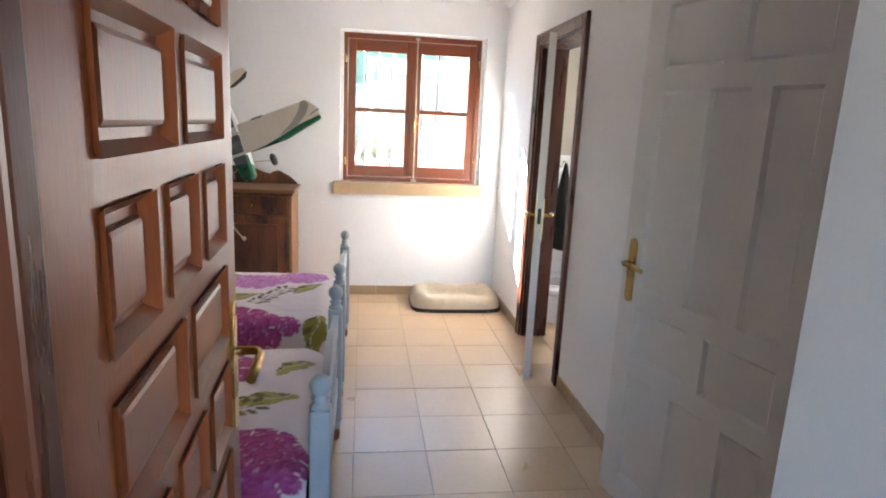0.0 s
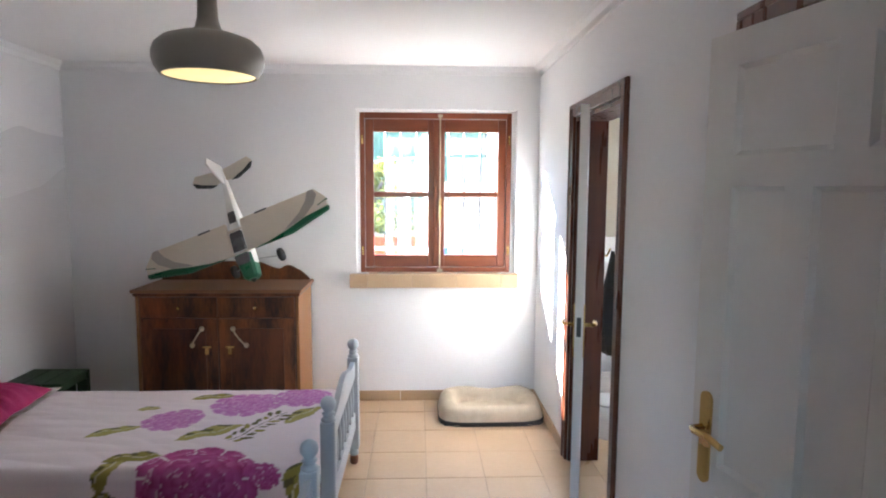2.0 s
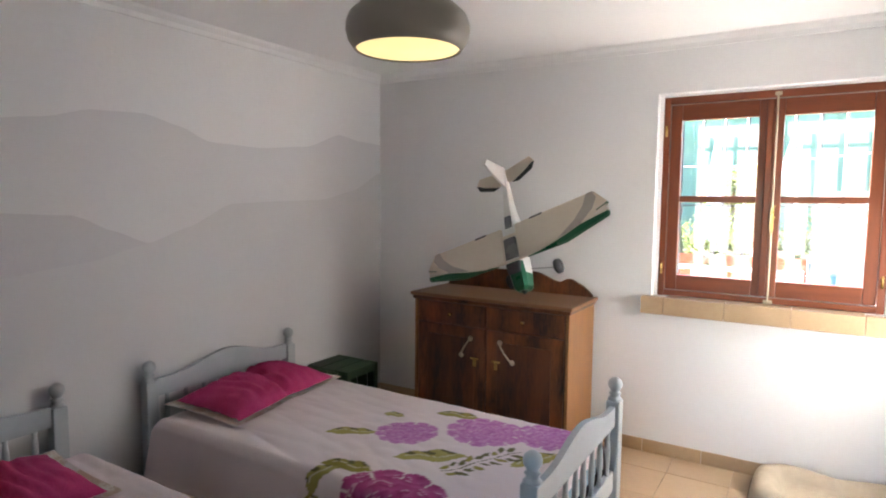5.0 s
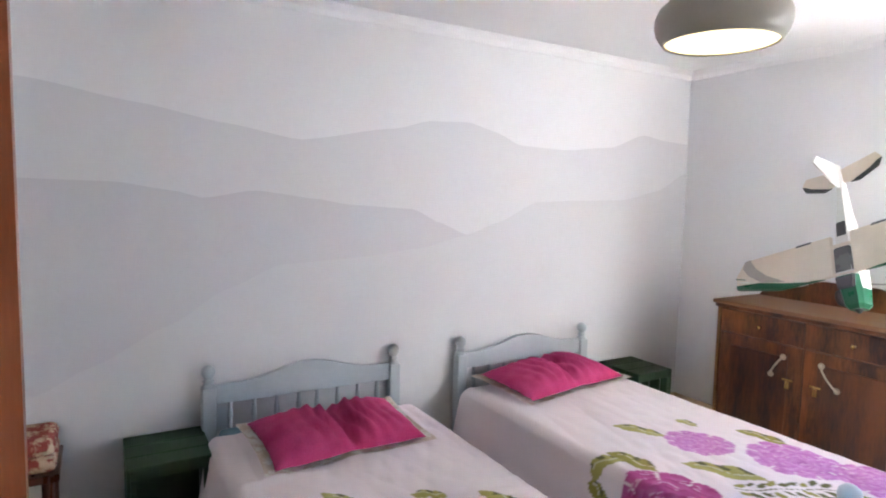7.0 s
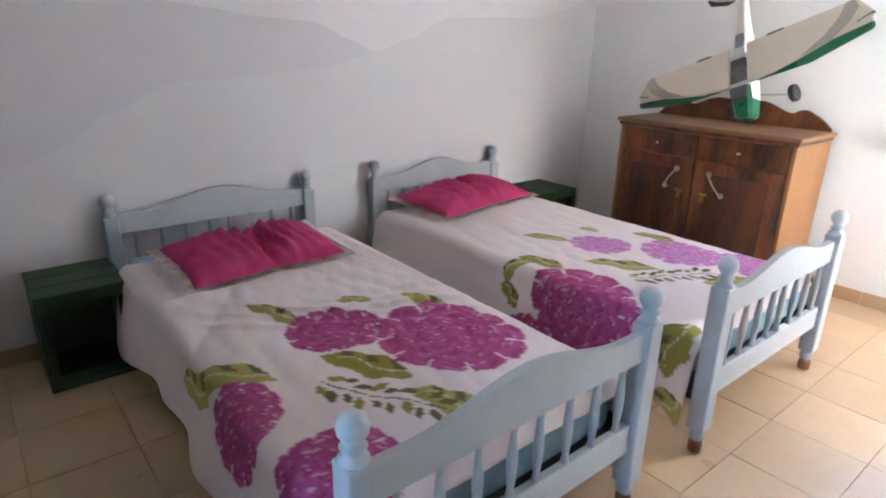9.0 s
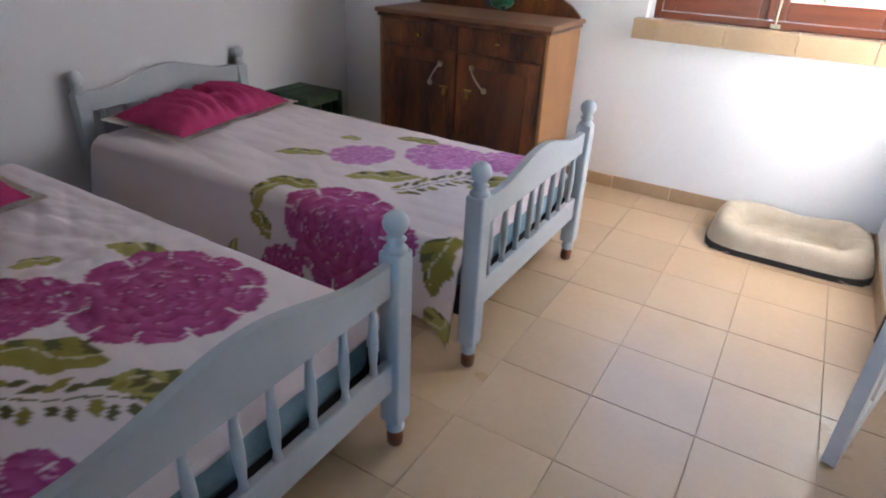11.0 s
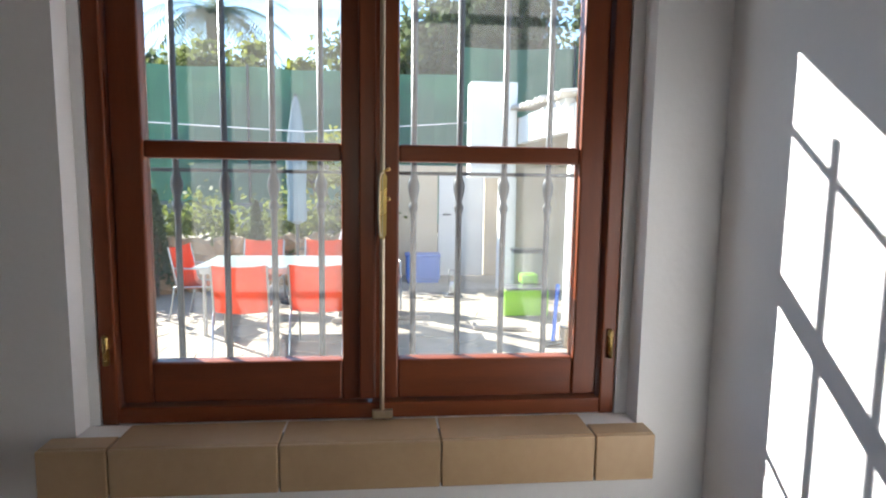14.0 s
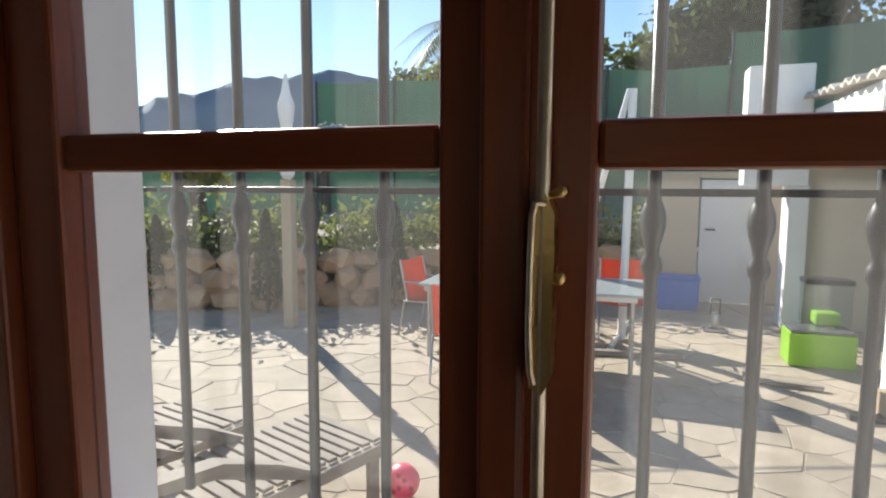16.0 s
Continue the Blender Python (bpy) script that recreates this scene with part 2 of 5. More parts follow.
def add_prism(bm, pts, lo, hi, axis="y", index=0):
    """A flat outline of (u, v) pairs, drawn out from lo to hi along the axis."""
    def at(u, v, w):
        return {"x": (w, u, v), "y": (u, w, v), "z": (u, v, w)}[axis]
    a = [bm.verts.new(at(u, v, lo)) for u, v in pts]
    b = [bm.verts.new(at(u, v, hi)) for u, v in pts]
    bm.faces.new(a).material_index = index
    bm.faces.new(b[::-1]).material_index = index
    for k in range(len(pts)):
        bm.faces.new((a[k], b[k], b[(k + 1) % len(pts)], a[(k + 1) % len(pts)])).material_index = index


def prism(name, pts, lo, hi, m, axis="y", parent=None, mtx=None):
    bm = bmesh.new()
    add_prism(bm, pts, lo, hi, axis)
    ob = new(name, mesh_of(name, bm, m))
    ob.parent = parent
    if mtx is not None:
        ob.matrix_basis = mtx
    return ob


def tube(name, pts, radius, m, parent=None, seg=8):
    """A round rod along a row of points."""
    cu = bpy.data.curves.new(name, "CURVE")
    cu.dimensions, cu.bevel_depth, cu.bevel_resolution = "3D", radius, 2
    sp = cu.splines.new("POLY")
    sp.points.add(len(pts) - 1)
    for p, q in zip(sp.points, pts):
        p.co = (*q, 1)
    cu.use_fill_caps = True
    tmp = bpy.data.objects.new(name, cu)
    me = bpy.data.meshes.new_from_object(tmp)
    bpy.data.objects.remove(tmp)
    bpy.data.curves.remove(cu)
    me.materials.clear()
    me.materials.append(m)
    me.polygons.foreach_set("use_smooth", [True] * len(me.polygons))
    ob = new(name, me)
    ob.parent = parent
    return ob


def root(name, mtx, label, category, group=""):
    ob = new(name)
    ob.empty_display_size = 0.1
    ob.matrix_basis = mtx
    return tagged(ob, label, category, group)


def wall_boxes(along, c0, c1, u0, u1, z0, z1, holes):
    """The blocks of a wall that runs along x or y, with rectangular holes (u0, u1, z0, z1)."""
    us = sorted({u0, u1, *(h[0] for h in holes), *(h[1] for h in holes)})
    zs = sorted({z0, z1, *(h[2] for h in holes), *(h[3] for h in holes)})
    out = []
    for a, b in zip(us, us[1:]):
        start = None
        for c, d in zip(zs, zs[1:]):
            solid = not any(h[0] < (a + b) / 2 < h[1] and h[2] < (c + d) / 2 < h[3] for h in holes)
            if solid and start is None:
                start = c
            if start is not None and (not solid or d == z1):
                top = d if solid else c
                out.append(((a, c0, start), (b, c1, top)) if along == "x" else ((c0, a, start), (c1, b, top)))
                start = None
    return out


def structure(name, parts, m, label="", bevel=0.0):
    return tagged(boxes(name, parts, m, bevel), label, "", "", "structure")


# ---- the room's shell ----
W, E, N, S, H = -1.71, 1.74, 5.35, 0.68, 2.50
GROUND = -0.15
wall_north = structure("wall_north", wall_boxes("x", N, 5.409, -2.0, 3.6, -0.1, H + 0.1, [(0.383, 1.574, 0.985, 2.198), (2.42, 3.15, 1.0, 2.1)])
                       + wall_boxes("x", 5.409, 5.48, -2.0, 3.6, -0.1, H + 0.1, [(0.405, 1.545, 0.985, 2.185), (2.42, 3.15, 1.0, 2.1)])
                       + wall_boxes("x", 5.48, 5.72, -2.0, 3.6, -0.4, H + 0.3, [(0.327, 1.63, 1.0, 2.22), (2.38, 3.19, 1.02, 2.12)]), PLASTER, "white plastered outer wall with a window")
structure("wall_west", [((-2.0, -1.3, -0.1), (W, N, H + 0.1))], MURAL_TOP, "bedroom wall painted with grey layered hills")
structure("wall_east", wall_boxes("y", E, E + 0.19, 0.4, N, -0.1, H + 0.1, [(1.615, 2.50, -0.1, 2.06), (3.50, 4.33, -0.1, 2.05)]), PLASTER, "white plastered inner wall with two doorways")
structure("wall_south", [((W, 0.46, -0.1), (0.33, S, H + 0.1)), ((0.33, 0.46, 2.12), (1.2, S, H + 0.1)), ((1.19, 0.46, -0.1), (E, 1.0, H + 0.1))], PLASTER, "white plastered wall round the entrance")
structure("ceiling", [((-2.0, -1.3, H), (3.6, N, H + 0.1))], CEIL, "plain white ceiling")
# unseen opening, added so that skylight fills in from the entrance side
structure("wall_hall_south", wall_boxes("x", -1.45, -1.3, -2.0, 3.6, -0.1, H + 0.1, [(-0.1, 1.25, 0.9, 2.05)]), PLASTER, "white hall wall with an added daylight opening")
structure("wall_hall_east", [((3.5, -1.3, -0.1), (3.6, 5.35, H + 0.1))], PLASTER)
structure("wall_bathroom_south", [((E + 0.19, 2.75, -0.1), (3.5, 2.87, H + 0.1))], PLASTER, "white bathroom wall")

# a small cove along the ceiling
cove = bmesh.new()
for pts, lo, hi, ax in (
    ([(N, H - 0.055), (N - 0.012, H - 0.055), (N - 0.022, H - 0.03), (N - 0.05, H - 0.012), (N - 0.06, H), (N, H)], W, E, "x"),
    ([(W, H - 0.055), (W + 0.012, H - 0.055), (W + 0.022, H - 0.03), (W + 0.05, H - 0.012), (W + 0.06, H), (W, H)], S, N, "y"),
    ([(E, H - 0.055), (E - 0.012, H - 0.055), (E - 0.022, H - 0.03), (E - 0.05, H - 0.012), (E - 0.06, H), (E, H)], 1.0, N, "y"),
):
    add_prism(cove, pts, lo, hi, ax)
tagged(new("trim", mesh_of("trim", cove, CEIL)), "white plaster cornice", "", "", "structure")


def smooth_line(points, n=90):
    """Heights along a soft line through the (place, height) points, by cosine steps."""
    us = np.linspace(points[0][0], points[-1][0], n)
    hs = []
    for u in us:
        for (a, p), (b, q) in zip(points, points[1:]):
            if a <= u <= b:
                f = (u - a) / (b - a)
                hs.append(p + (q - p) * (0.5 * f + 0.5 * (3 * f * f - 2 * f ** 3)))
                break
    return us, hs


def mural_band(name, top, low, thick, m):
    """A painted hill: a film of paint from its ridge line down to another height."""
    us, hs = smooth_line(top)
    bm = bmesh.new()
    for k in range(len(us) - 1):
        f = [bm.verts.new((W + thick, us[j], z)) for j, z in ((k, low), (k + 1, low), (k + 1, hs[k + 1]), (k, hs[k]))]
        bm.faces.new(f)
    bmesh.ops.remove_doubles(bm, verts=bm.verts, dist=1e-5)
    return tagged(new(name, mesh_of(name, bm, m)), "painted grey hill ridge on the wall", "", "", "structure")


RIDGE_1 = [(S, 2.07), (1.26, 1.994), (1.667, 1.932), (2.05, 1.87), (2.4, 1.817), (2.93, 1.911), (3.15, 1.97), (3.41, 1.983), (3.61, 1.939), (3.79, 1.872), (4.15, 1.865), (4.56, 1.905), (4.88, 2.012), (5.1, 1.985), (N, 1.976)]
RIDGE_2 = [(S, 1.60), (1.25, 1.583), (1.57, 1.58), (1.82, 1.545), (1.94, 1.515), (2.18, 1.556), (2.49, 1.52), (2.68, 1.491), (3.05, 1.473), (3.23, 1.393), (3.413, 1.322), (3.63, 1.393), (3.94, 1.525), (4.3, 1.54), (4.69, 1.549), (5.03, 1.616), (N, 1.761)]
RIDGE_3 = [(S, 0.42), (1.26, 0.658), (1.47, 0.76), (1.79, 0.921), (2.04, 1.074), (2.31, 1.186), (2.68, 1.206), (3.09, 1.248), (3.413, 1.320)]
mural_band("wall_mural_far", RIDGE_1, 1.2, 0.0015, MURAL_MID)
mural_band("wall_mural_middle", RIDGE_2, 0.3, 0.0030, MURAL_DEEP)
mural_band("wall_mural_near", RIDGE_3 + [(3.63, 1.392), (3.94, 1.524), (4.3, 1.539), (4.69, 1.548), (5.03, 1.615), (N, 1.760)], 0.0, 0.0045, MURAL_LOW)


# ---- the window ----
window = root("window_1", pose(0, 0, 0), "red-brown varnished two-leaf casement window", "window")
window["kind"] = "structure"
boxes("frame", [((0.407, 5.41, 0.985), (0.442, 5.478, 2.183)), ((1.508, 5.41, 0.985), (1.543, 5.478, 2.183))], WINWOOD, 0.004, window)
boxes("frame", [((0.442, 5.41, 0.987), (1.508, 5.478, 1.022)), ((0.442, 5.41, 2.14), (1.508, 5.478, 2.183))], WINWOODX, 0.004, window)
for x0, a, b, x1 in ((0.445, 0.508, 0.917, 0.975), (0.981, 1.042, 1.446, 1.505)):
    boxes("sash", [((x0, 5.428, 1.025), (a, 5.472, 2.137)), ((b, 5.428, 1.025), (x1, 5.472, 2.137))], WINWOOD, 0.005, window)
    boxes("sash", [((a, 5.430, 1.025), (b, 5.470, 1.116)), ((a, 5.430, 2.043), (b, 5.470, 2.137)), ((a, 5.434, 1.558), (b, 5.468, 1.596))], WINWOODX, 0.005, window)
    for z0, z1 in ((1.116, 1.558), (1.596, 2.043)):
        p = boxes("pane", [((a, 5.452, z0), (b, 5.456, z1))], DUSTHAZE, 0, window)
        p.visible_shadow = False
boxes("cover_strip", [((0.955, 5.412, 1.03), (0.992, 5.429, 2.135))], WINWOOD, 0.005, window)
tube("bolt_rod", [(1.006, 5.405, 0.995), (1.006, 5.405, 2.165)], 0.0055, PALEBRASS, window)
prism("lock_case", [(0.9985, 1.395), (1.0085, 1.390), (1.0145, 1.402), (1.0155, 1.525), (1.0085, 1.540), (1.0005, 1.534)], 5.400, 5.4285, BRASS, "y", window)
tube("handle", [(1.008, 5.401, 1.533), (1.002, 5.394, 1.533), (1.0, 5.396, 1.524), (0.999, 5.396, 1.495), (0.9985, 5.396, 1.440), (1.0, 5.397, 1.408), (1.002, 5.399, 1.398)], 0.0026, PALEBRASS, window)
lathe("pivot", [(0.003, 0), (0.005, 0.003), (0.005, 0.010), (0.003, 0.013)], BRASS, 12, window, pose(1.0185, 5.412, 1.478, 90))
lathe("pivot", [(0.002, 0), (0.003, 0.004), (0.0045, 0.010), (0.002, 0.014)], BRASS, 12, window, pose(1.010, 5.404, 1.538, 0, 70))
boxes("keeper", [((0.984, 5.395, 0.990), (1.030, 5.4095, 1.010)), ((0.99, 5.395, 2.15), (1.024, 5.4095, 2.17))], PALEBRASS, 0.003, window)
for x in (0.425, 1.526):
    for z in (1.15, 1.98):
        lathe("hinge", [(0.006, -0.03), (0.007, -0.03), (0.007, 0.03), (0.004, 0.036)], BRASS, 10, window, pose(x, 5.405, z))

# tiled window sill
sill = structure("window_sill", [((0.337, 5.295, 0.890), (1.588, 5.36, 0.975))], GROUT, "tan tiled window sill")
for x0, x1 in zip((0.335, 0.47, 0.80, 1.13, 1.46), (0.467, 0.797, 1.127, 1.457, 1.590)):
    boxes("tile", [((x0, 5.288, 0.884), (x1, 5.297, 0.985))], SKIRT, 0.003, sill)
    boxes("tile", [((x0, 5.2975, 0.974), (x1, 5.408 if 0.4 < x0 and x1 < 1.55 else 5.352, 0.986))], SKIRT, 0.003, sill)

# iron grille outside
grille = root("window_grille", pose(0, 5.80, 0), "grey painted iron window grille with twisted collars", "grille")
bar_profile = [(0.0088, 1.0), (0.0088, 1.425), (0.0125, 1.432), (0.0145, 1.440), (0.0125, 1.449), (0.0088, 1.456), (0.0100, 1.466), (0.0140, 1.480), (0.0170, 1.496),
               (0.0160, 1.510), (0.0125, 1.521), (0.0100, 1.527), (0.0088, 1.533), (0.0088, 2.21)]
for k in range(11):
    lathe("bar", bar_profile, IRON, 12, grille, pose(0.322 + 0.1283 * k, 0, 0))
boxes("cross_bar", [((0.29, -0.005, 1.532), (1.66, 0.005, 1.542)), ((0.29, -0.005, 2.14), (1.66, 0.005, 2.154))]
      + [((x, -0.075, z), (x + 0.01, -0.0055, z + 0.009)) for x in (0.275, 1.665) for z in (1.532, 2.14)], IRON, 0.001, grille)


# ---- doors ----
def panel_door(name, width, height, thick, layout, m, label, mtx, depth=0.012, raised=False):
    """A leaf in its own frame: x from the hinge to the free edge, y through its thickness. layout: panels as (x0, x1, z0, z1)."""
    leaf = root(name, mtx, label, "door")
    bm = bmesh.new()
    for a, b in wall_boxes("x", -thick / 2, thick / 2, 0, width, 0.008, height, layout):
        add_box(bm, a, b)
    bmesh.ops.remove_doubles(bm, verts=bm.verts, dist=1e-5)
    new("leaf", mesh_of("leaf", bm, m)).parent = leaf
    for x0, x1, z0, z1 in layout:
        bm = bmesh.new()
        add_box(bm, (x0, -thick / 2 + depth, z0), (x1, thick / 2 - depth, z1))
        if raised:
            add_box(bm, (x0 + 0.024, -thick / 2 + 0.002, z0 + 0.024), (x1 - 0.024, thick / 2 - 0.002, z1 - 0.024), 0.007)
        new("panel", mesh_of("panel", bm, m)).parent = leaf
        bm = bmesh.new()
        for s in (-1, 1):
            y0, y1 = s * (thick / 2 - depth), s * (thick / 2 + (0.005 if raised else -0.001))
            w = 0.013 if raised else 0.012
            for pts in (((x0, z0), (x1, z0), (x1 - w, z0 + w), (x0 + w, z0 + w)), ((x1, z0), (x1, z1), (x1 - w, z1 - w), (x1 - w, z0 + w)),
                        ((x1, z1), (x0, z1), (x0 + w, z1 - w), (x1 - w, z1 - w)), ((x0, z1), (x0, z0), (x0 + w, z0 + w), (x0 + w, z1 - w))):
                v = [bm.verts.new((pts[0][0], y1, pts[0][1])), bm.verts.new((pts[1][0], y1, pts[1][1])), bm.verts.new((pts[2][0], y0, pts[2][1])), bm.verts.new((pts[3][0], y0, pts[3][1]))]
                bm.faces.new(v)
        new("moulding", mesh_of("moulding", bm, m)).parent = leaf
    return leaf


def lever_set(leaf, x, z, thick, toward):
    """Plates and levers on both faces of a leaf; toward: the way a lever points along x."""
    for s in (-1, 1):
        bm = bmesh.new()
        pts = []
        for k in range(24):
            a = k * math.tau / 24
            pts.append((x + 0.021 * math.cos(a), z - 0.03 + 0.105 * (1 if math.sin(a) > 0 else -1) + 0.021 * math.sin(a)))
        y0, y1 = sorted((s * (thick / 2 + 0.0005), s * (thick / 2 + 0.007)))
        add_prism(bm, pts, y0, y1, "y")
        new("handle_plate", mesh_of("handle_plate", bm, BRASS)).parent = leaf
        y = s * thick / 2
        tube("handle", [(x, y + s * 0.005, z), (x, y + s * 0.045, z), (x + toward * 0.02, y + s * 0.055, z), (x + toward * 0.07, y + s * 0.055, z + 0.004), (x + toward * 0.115, y + s * 0.05, z - 0.008)], 0.009, BRASS, leaf)


def spanish_layout(w):
    a, b = 0.10, w - 0.10
    half, third = (b - a - 0.075) / 2, (b - a - 0.15) / 3
    rows = []
    for z0, z1, n in ((0.12, 0.56, 3), (0.635, 0.83, 2), (0.905, 1.64, 3), (1.715, 1.935, 2)):
        wd = half if n == 2 else third
        rows += [(a + k * (wd + 0.075), a + k * (wd + 0.075) + wd, z0, z1) for k in range(n)]
    return rows


def brown_layout(w):
    a, b, gap = 0.095, w - 0.095, 0.045
    rows = []
    for k in range(11):
        n, z0 = (2, 3)[k % 2], 0.225 + 0.175 * k - 0.175
        wd = (b - a - gap * (n - 1)) / n
        rows += [(a + j * (wd + gap), a + j * (wd + gap) + wd, z0, z0 + 0.135) for j in range(n)]
    return rows


def door_frame(name, x, y0, y1, top, label, into=0.19):
    """A moulded frame round a doorway in the east wall, with its lining."""
    fr = root(name, pose(0, 0, 0), label, "door frame")
    fr["kind"] = "structure"
    bm = bmesh.new()
    for a, b in (((x - 0.016, y0 - 0.07, 0), (x + 0.002, y0 + 0.005, top + 0.005)), ((x - 0.016, y1 - 0.005, 0), (x + 0.002, y1 + 0.07, top + 0.005)), ((x - 0.016, y0 - 0.07, top + 0.005), (x + 0.002, y1 + 0.07, top + 0.075))):
        add_box(bm, a, b, 0.005)
    for a, b in (((x - 0.022, y0 - 0.067, 0.002), (x - 0.014, y0 - 0.045, top + 0.049)), ((x - 0.022, y1 + 0.045, 0.002), (x - 0.014, y1 + 0.067, top + 0.049)), ((x - 0.022, y0 - 0.067, top + 0.05), (x - 0.014, y1 + 0.067, top + 0.072))):
        add_box(bm, a, b, 0.003)
    new("casing", mesh_of("casing", bm, DARKWOOD)).parent = fr
    boxes("lining", [((x + 0.003, y0, 0), (x + into - 0.003, y0 + 0.02, top)), ((x + 0.003, y1 - 0.02, 0), (x + into - 0.003, y1, top)), ((x + 0.003, y0 + 0.02, top - 0.02), (x + into - 0.003, y1 - 0.02, top)),
                     ((x + 0.05, y1 - 0.032, 0), (x + 0.075, y1 - 0.02, top - 0.02)), ((x + 0.05, y0 + 0.02, 0), (x + 0.075, y0 + 0.032, top - 0.02))], DARKWOOD, 0.002, fr)
    return fr


door_frame("door_frame_1", E, 3.51, 4.315, 2.03, "dark brown moulded bathroom door frame")
door_frame("door_frame_2", E, 1.625, 2.49, 2.04, "dark brown moulded closet door frame")
# unseen closet walls, added to keep it dark behind the leaf
structure("wall_closet", [((E + 0.19, 1.5, -0.1), (2.5, 1.6, H)), ((E + 0.19, 2.6, -0.1), (2.5, 2.7, H)), ((2.5, 1.5, -0.1), (2.6, 2.7, H))], PLASTER)


def leaf_pose(hx, hy, fx, fy):
    return pose(hx, hy, 0, 0, 0, math.degrees(math.atan2(fy - hy, fx - hx)))


bath_door = panel_door("bathroom_door", 0.775, 2.0, 0.038, spanish_layout(0.775), WHITEDOOR, "white panelled door standing half open, brass lever handles", leaf_pose(1.795, 4.283, 1.578, 3.54))
lever_set(bath_door, 0.715, 1.0, 0.038, -1)
boxes("lock_plate", [((0.7752, -0.010, 0.955), (0.777, 0.010, 1.045))], IRON, 0, bath_door)
for z in (0.25, 1.75):
    lathe("hinge", [(0.007, -0.04), (0.008, -0.04), (0.008, 0.04), (0.005, 0.048)], BRASS, 10, bath_door, pose(-0.008, -0.01, z))
closet_door = panel_door("closet_door", 0.835, 2.02, 0.038, spanish_layout(0.835), WHITEDOOR, "white panelled closet door standing ajar", leaf_pose(1.812, 1.655, 1.625, 2.475))
lever_set(closet_door, 0.78, 1.0, 0.038, -1)
entry_door = panel_door("entrance_door", 0.72, 2.06, 0.045, brown_layout(0.72), DOORWOOD, "brown wooden entrance door with raised panels, wide open", leaf_pose(0.345, 0.70, 0.318, 1.42), 0.012, True)
lever_set(entry_door, 0.665, 1.06, 0.045, -1)
frame_in = root("door_frame_3", pose(0, 0, 0), "dark brown entrance door frame", "door frame")
frame_in["kind"] = "structure"
# the block at y 0.655 is an added dark strip covering the leaf's lit edge
boxes("casing", [((0.255, S, 0), (0.333, S + 0.018, 2.19)), ((0.333, S, 2.12), (1.2, S + 0.018, 2.19)), ((0.333, 0.45, 0), (0.353, S - 0.002, 2.118)), ((0.353, 0.655, 0), (0.376, 0.688, 2.10)), ((1.168, 0.45, 0), (1.188, S, 2.118)), ((0.353, 0.45, 2.10), (1.18, S - 0.002, 2.119))], DARKWOOD, 0.004, frame_in)


# ---- beds ----
def turned_post(bed, x, y, top):
    """A square post with a ball on top, a turned ankle and a bare foot."""
    boxes("post", [((x - 0.032, y - 0.032, 0.10), (x + 0.032, y + 0.032, top - 0.105))], GREYBED, 0.007, bed)
    lathe("finial", [(0.030, 0), (0.032, 0.006), (0.024, 0.014), (0.020, 0.024), (0.028, 0.032), (0.018, 0.040), (0.022, 0.048), (0.031, 0.062), (0.033, 0.076), (0.028, 0.092), (0.015, 0.103), (0.004, 0.106)], GREYBED, 18, bed, pose(x, y, top - 0.106))
    lathe("ankle", [(0.020, 0), (0.026, 0.006), (0.028, 0.016), (0.022, 0.026), (0.024, 0.036), (0.031, 0.048)], GREYBED, 16, bed, pose(x, y, 0.055))
    lathe("foot", [(0.018, 0), (0.024, 0.008), (0.025, 0.04), (0.019, 0.056)], BROWNFOOT, 16, bed, pose(x, y, 0.0))


def arched(y0, y1, low, side, crown):
    n = 24
    pts = [(y0, low), (y1, low)]
    for k in range(n + 1):
        f = 1 - k / n
        rise = 0.5 - 0.5 * math.cos(math.tau * min(max((f - 0.1) / 0.8, 0), 1))
        pts.append((y0 + (y1 - y0) * f, side + (crown - side) * rise))
    return pts


def bed_end(bed, x, y0, y1, top, low, side, crown, rail0, rail1):
    turned_post(bed, x, y0, top)
    turned_post(bed, x, y1, top)
    prism("top_board", arched(y0 + 0.032, y1 - 0.032, low, side, crown), x - 0.013, x + 0.013, GREYBED, "x", bed)
    boxes("rail", [((x - 0.014, y0 + 0.032, rail0), (x + 0.014, y1 - 0.032, rail1))], GREYBED, 0.005, bed)
    h = low - rail1
    for k in range(8):
        y = y0 + 0.032 + (y1 - y0 - 0.064) * (k + 0.5 + (0.08 if k < 4 else -0.08)) / 8
        lathe("spindle", [(0.011, 0), (0.012, 0.02 * h), (0.009, 0.10 * h), (0.013, 0.35 * h), (0.014, 0.5 * h), (0.013, 0.65 * h), (0.009, 0.90 * h), (0.012, 0.98 * h), (0.011, h)], GREYBED, 10, bed, pose(x, y, rail1))


MAG, MAG2, LIL, LIL2, OLI, OLI2, DKO = (0.45, 0.085, 0.26), (0.27, 0.028, 0.135), (0.58, 0.25, 0.52), (0.42, 0.12, 0.38), (0.38, 0.34, 0.11), (0.29, 0.255, 0.06), (0.13, 0.12, 0.045)


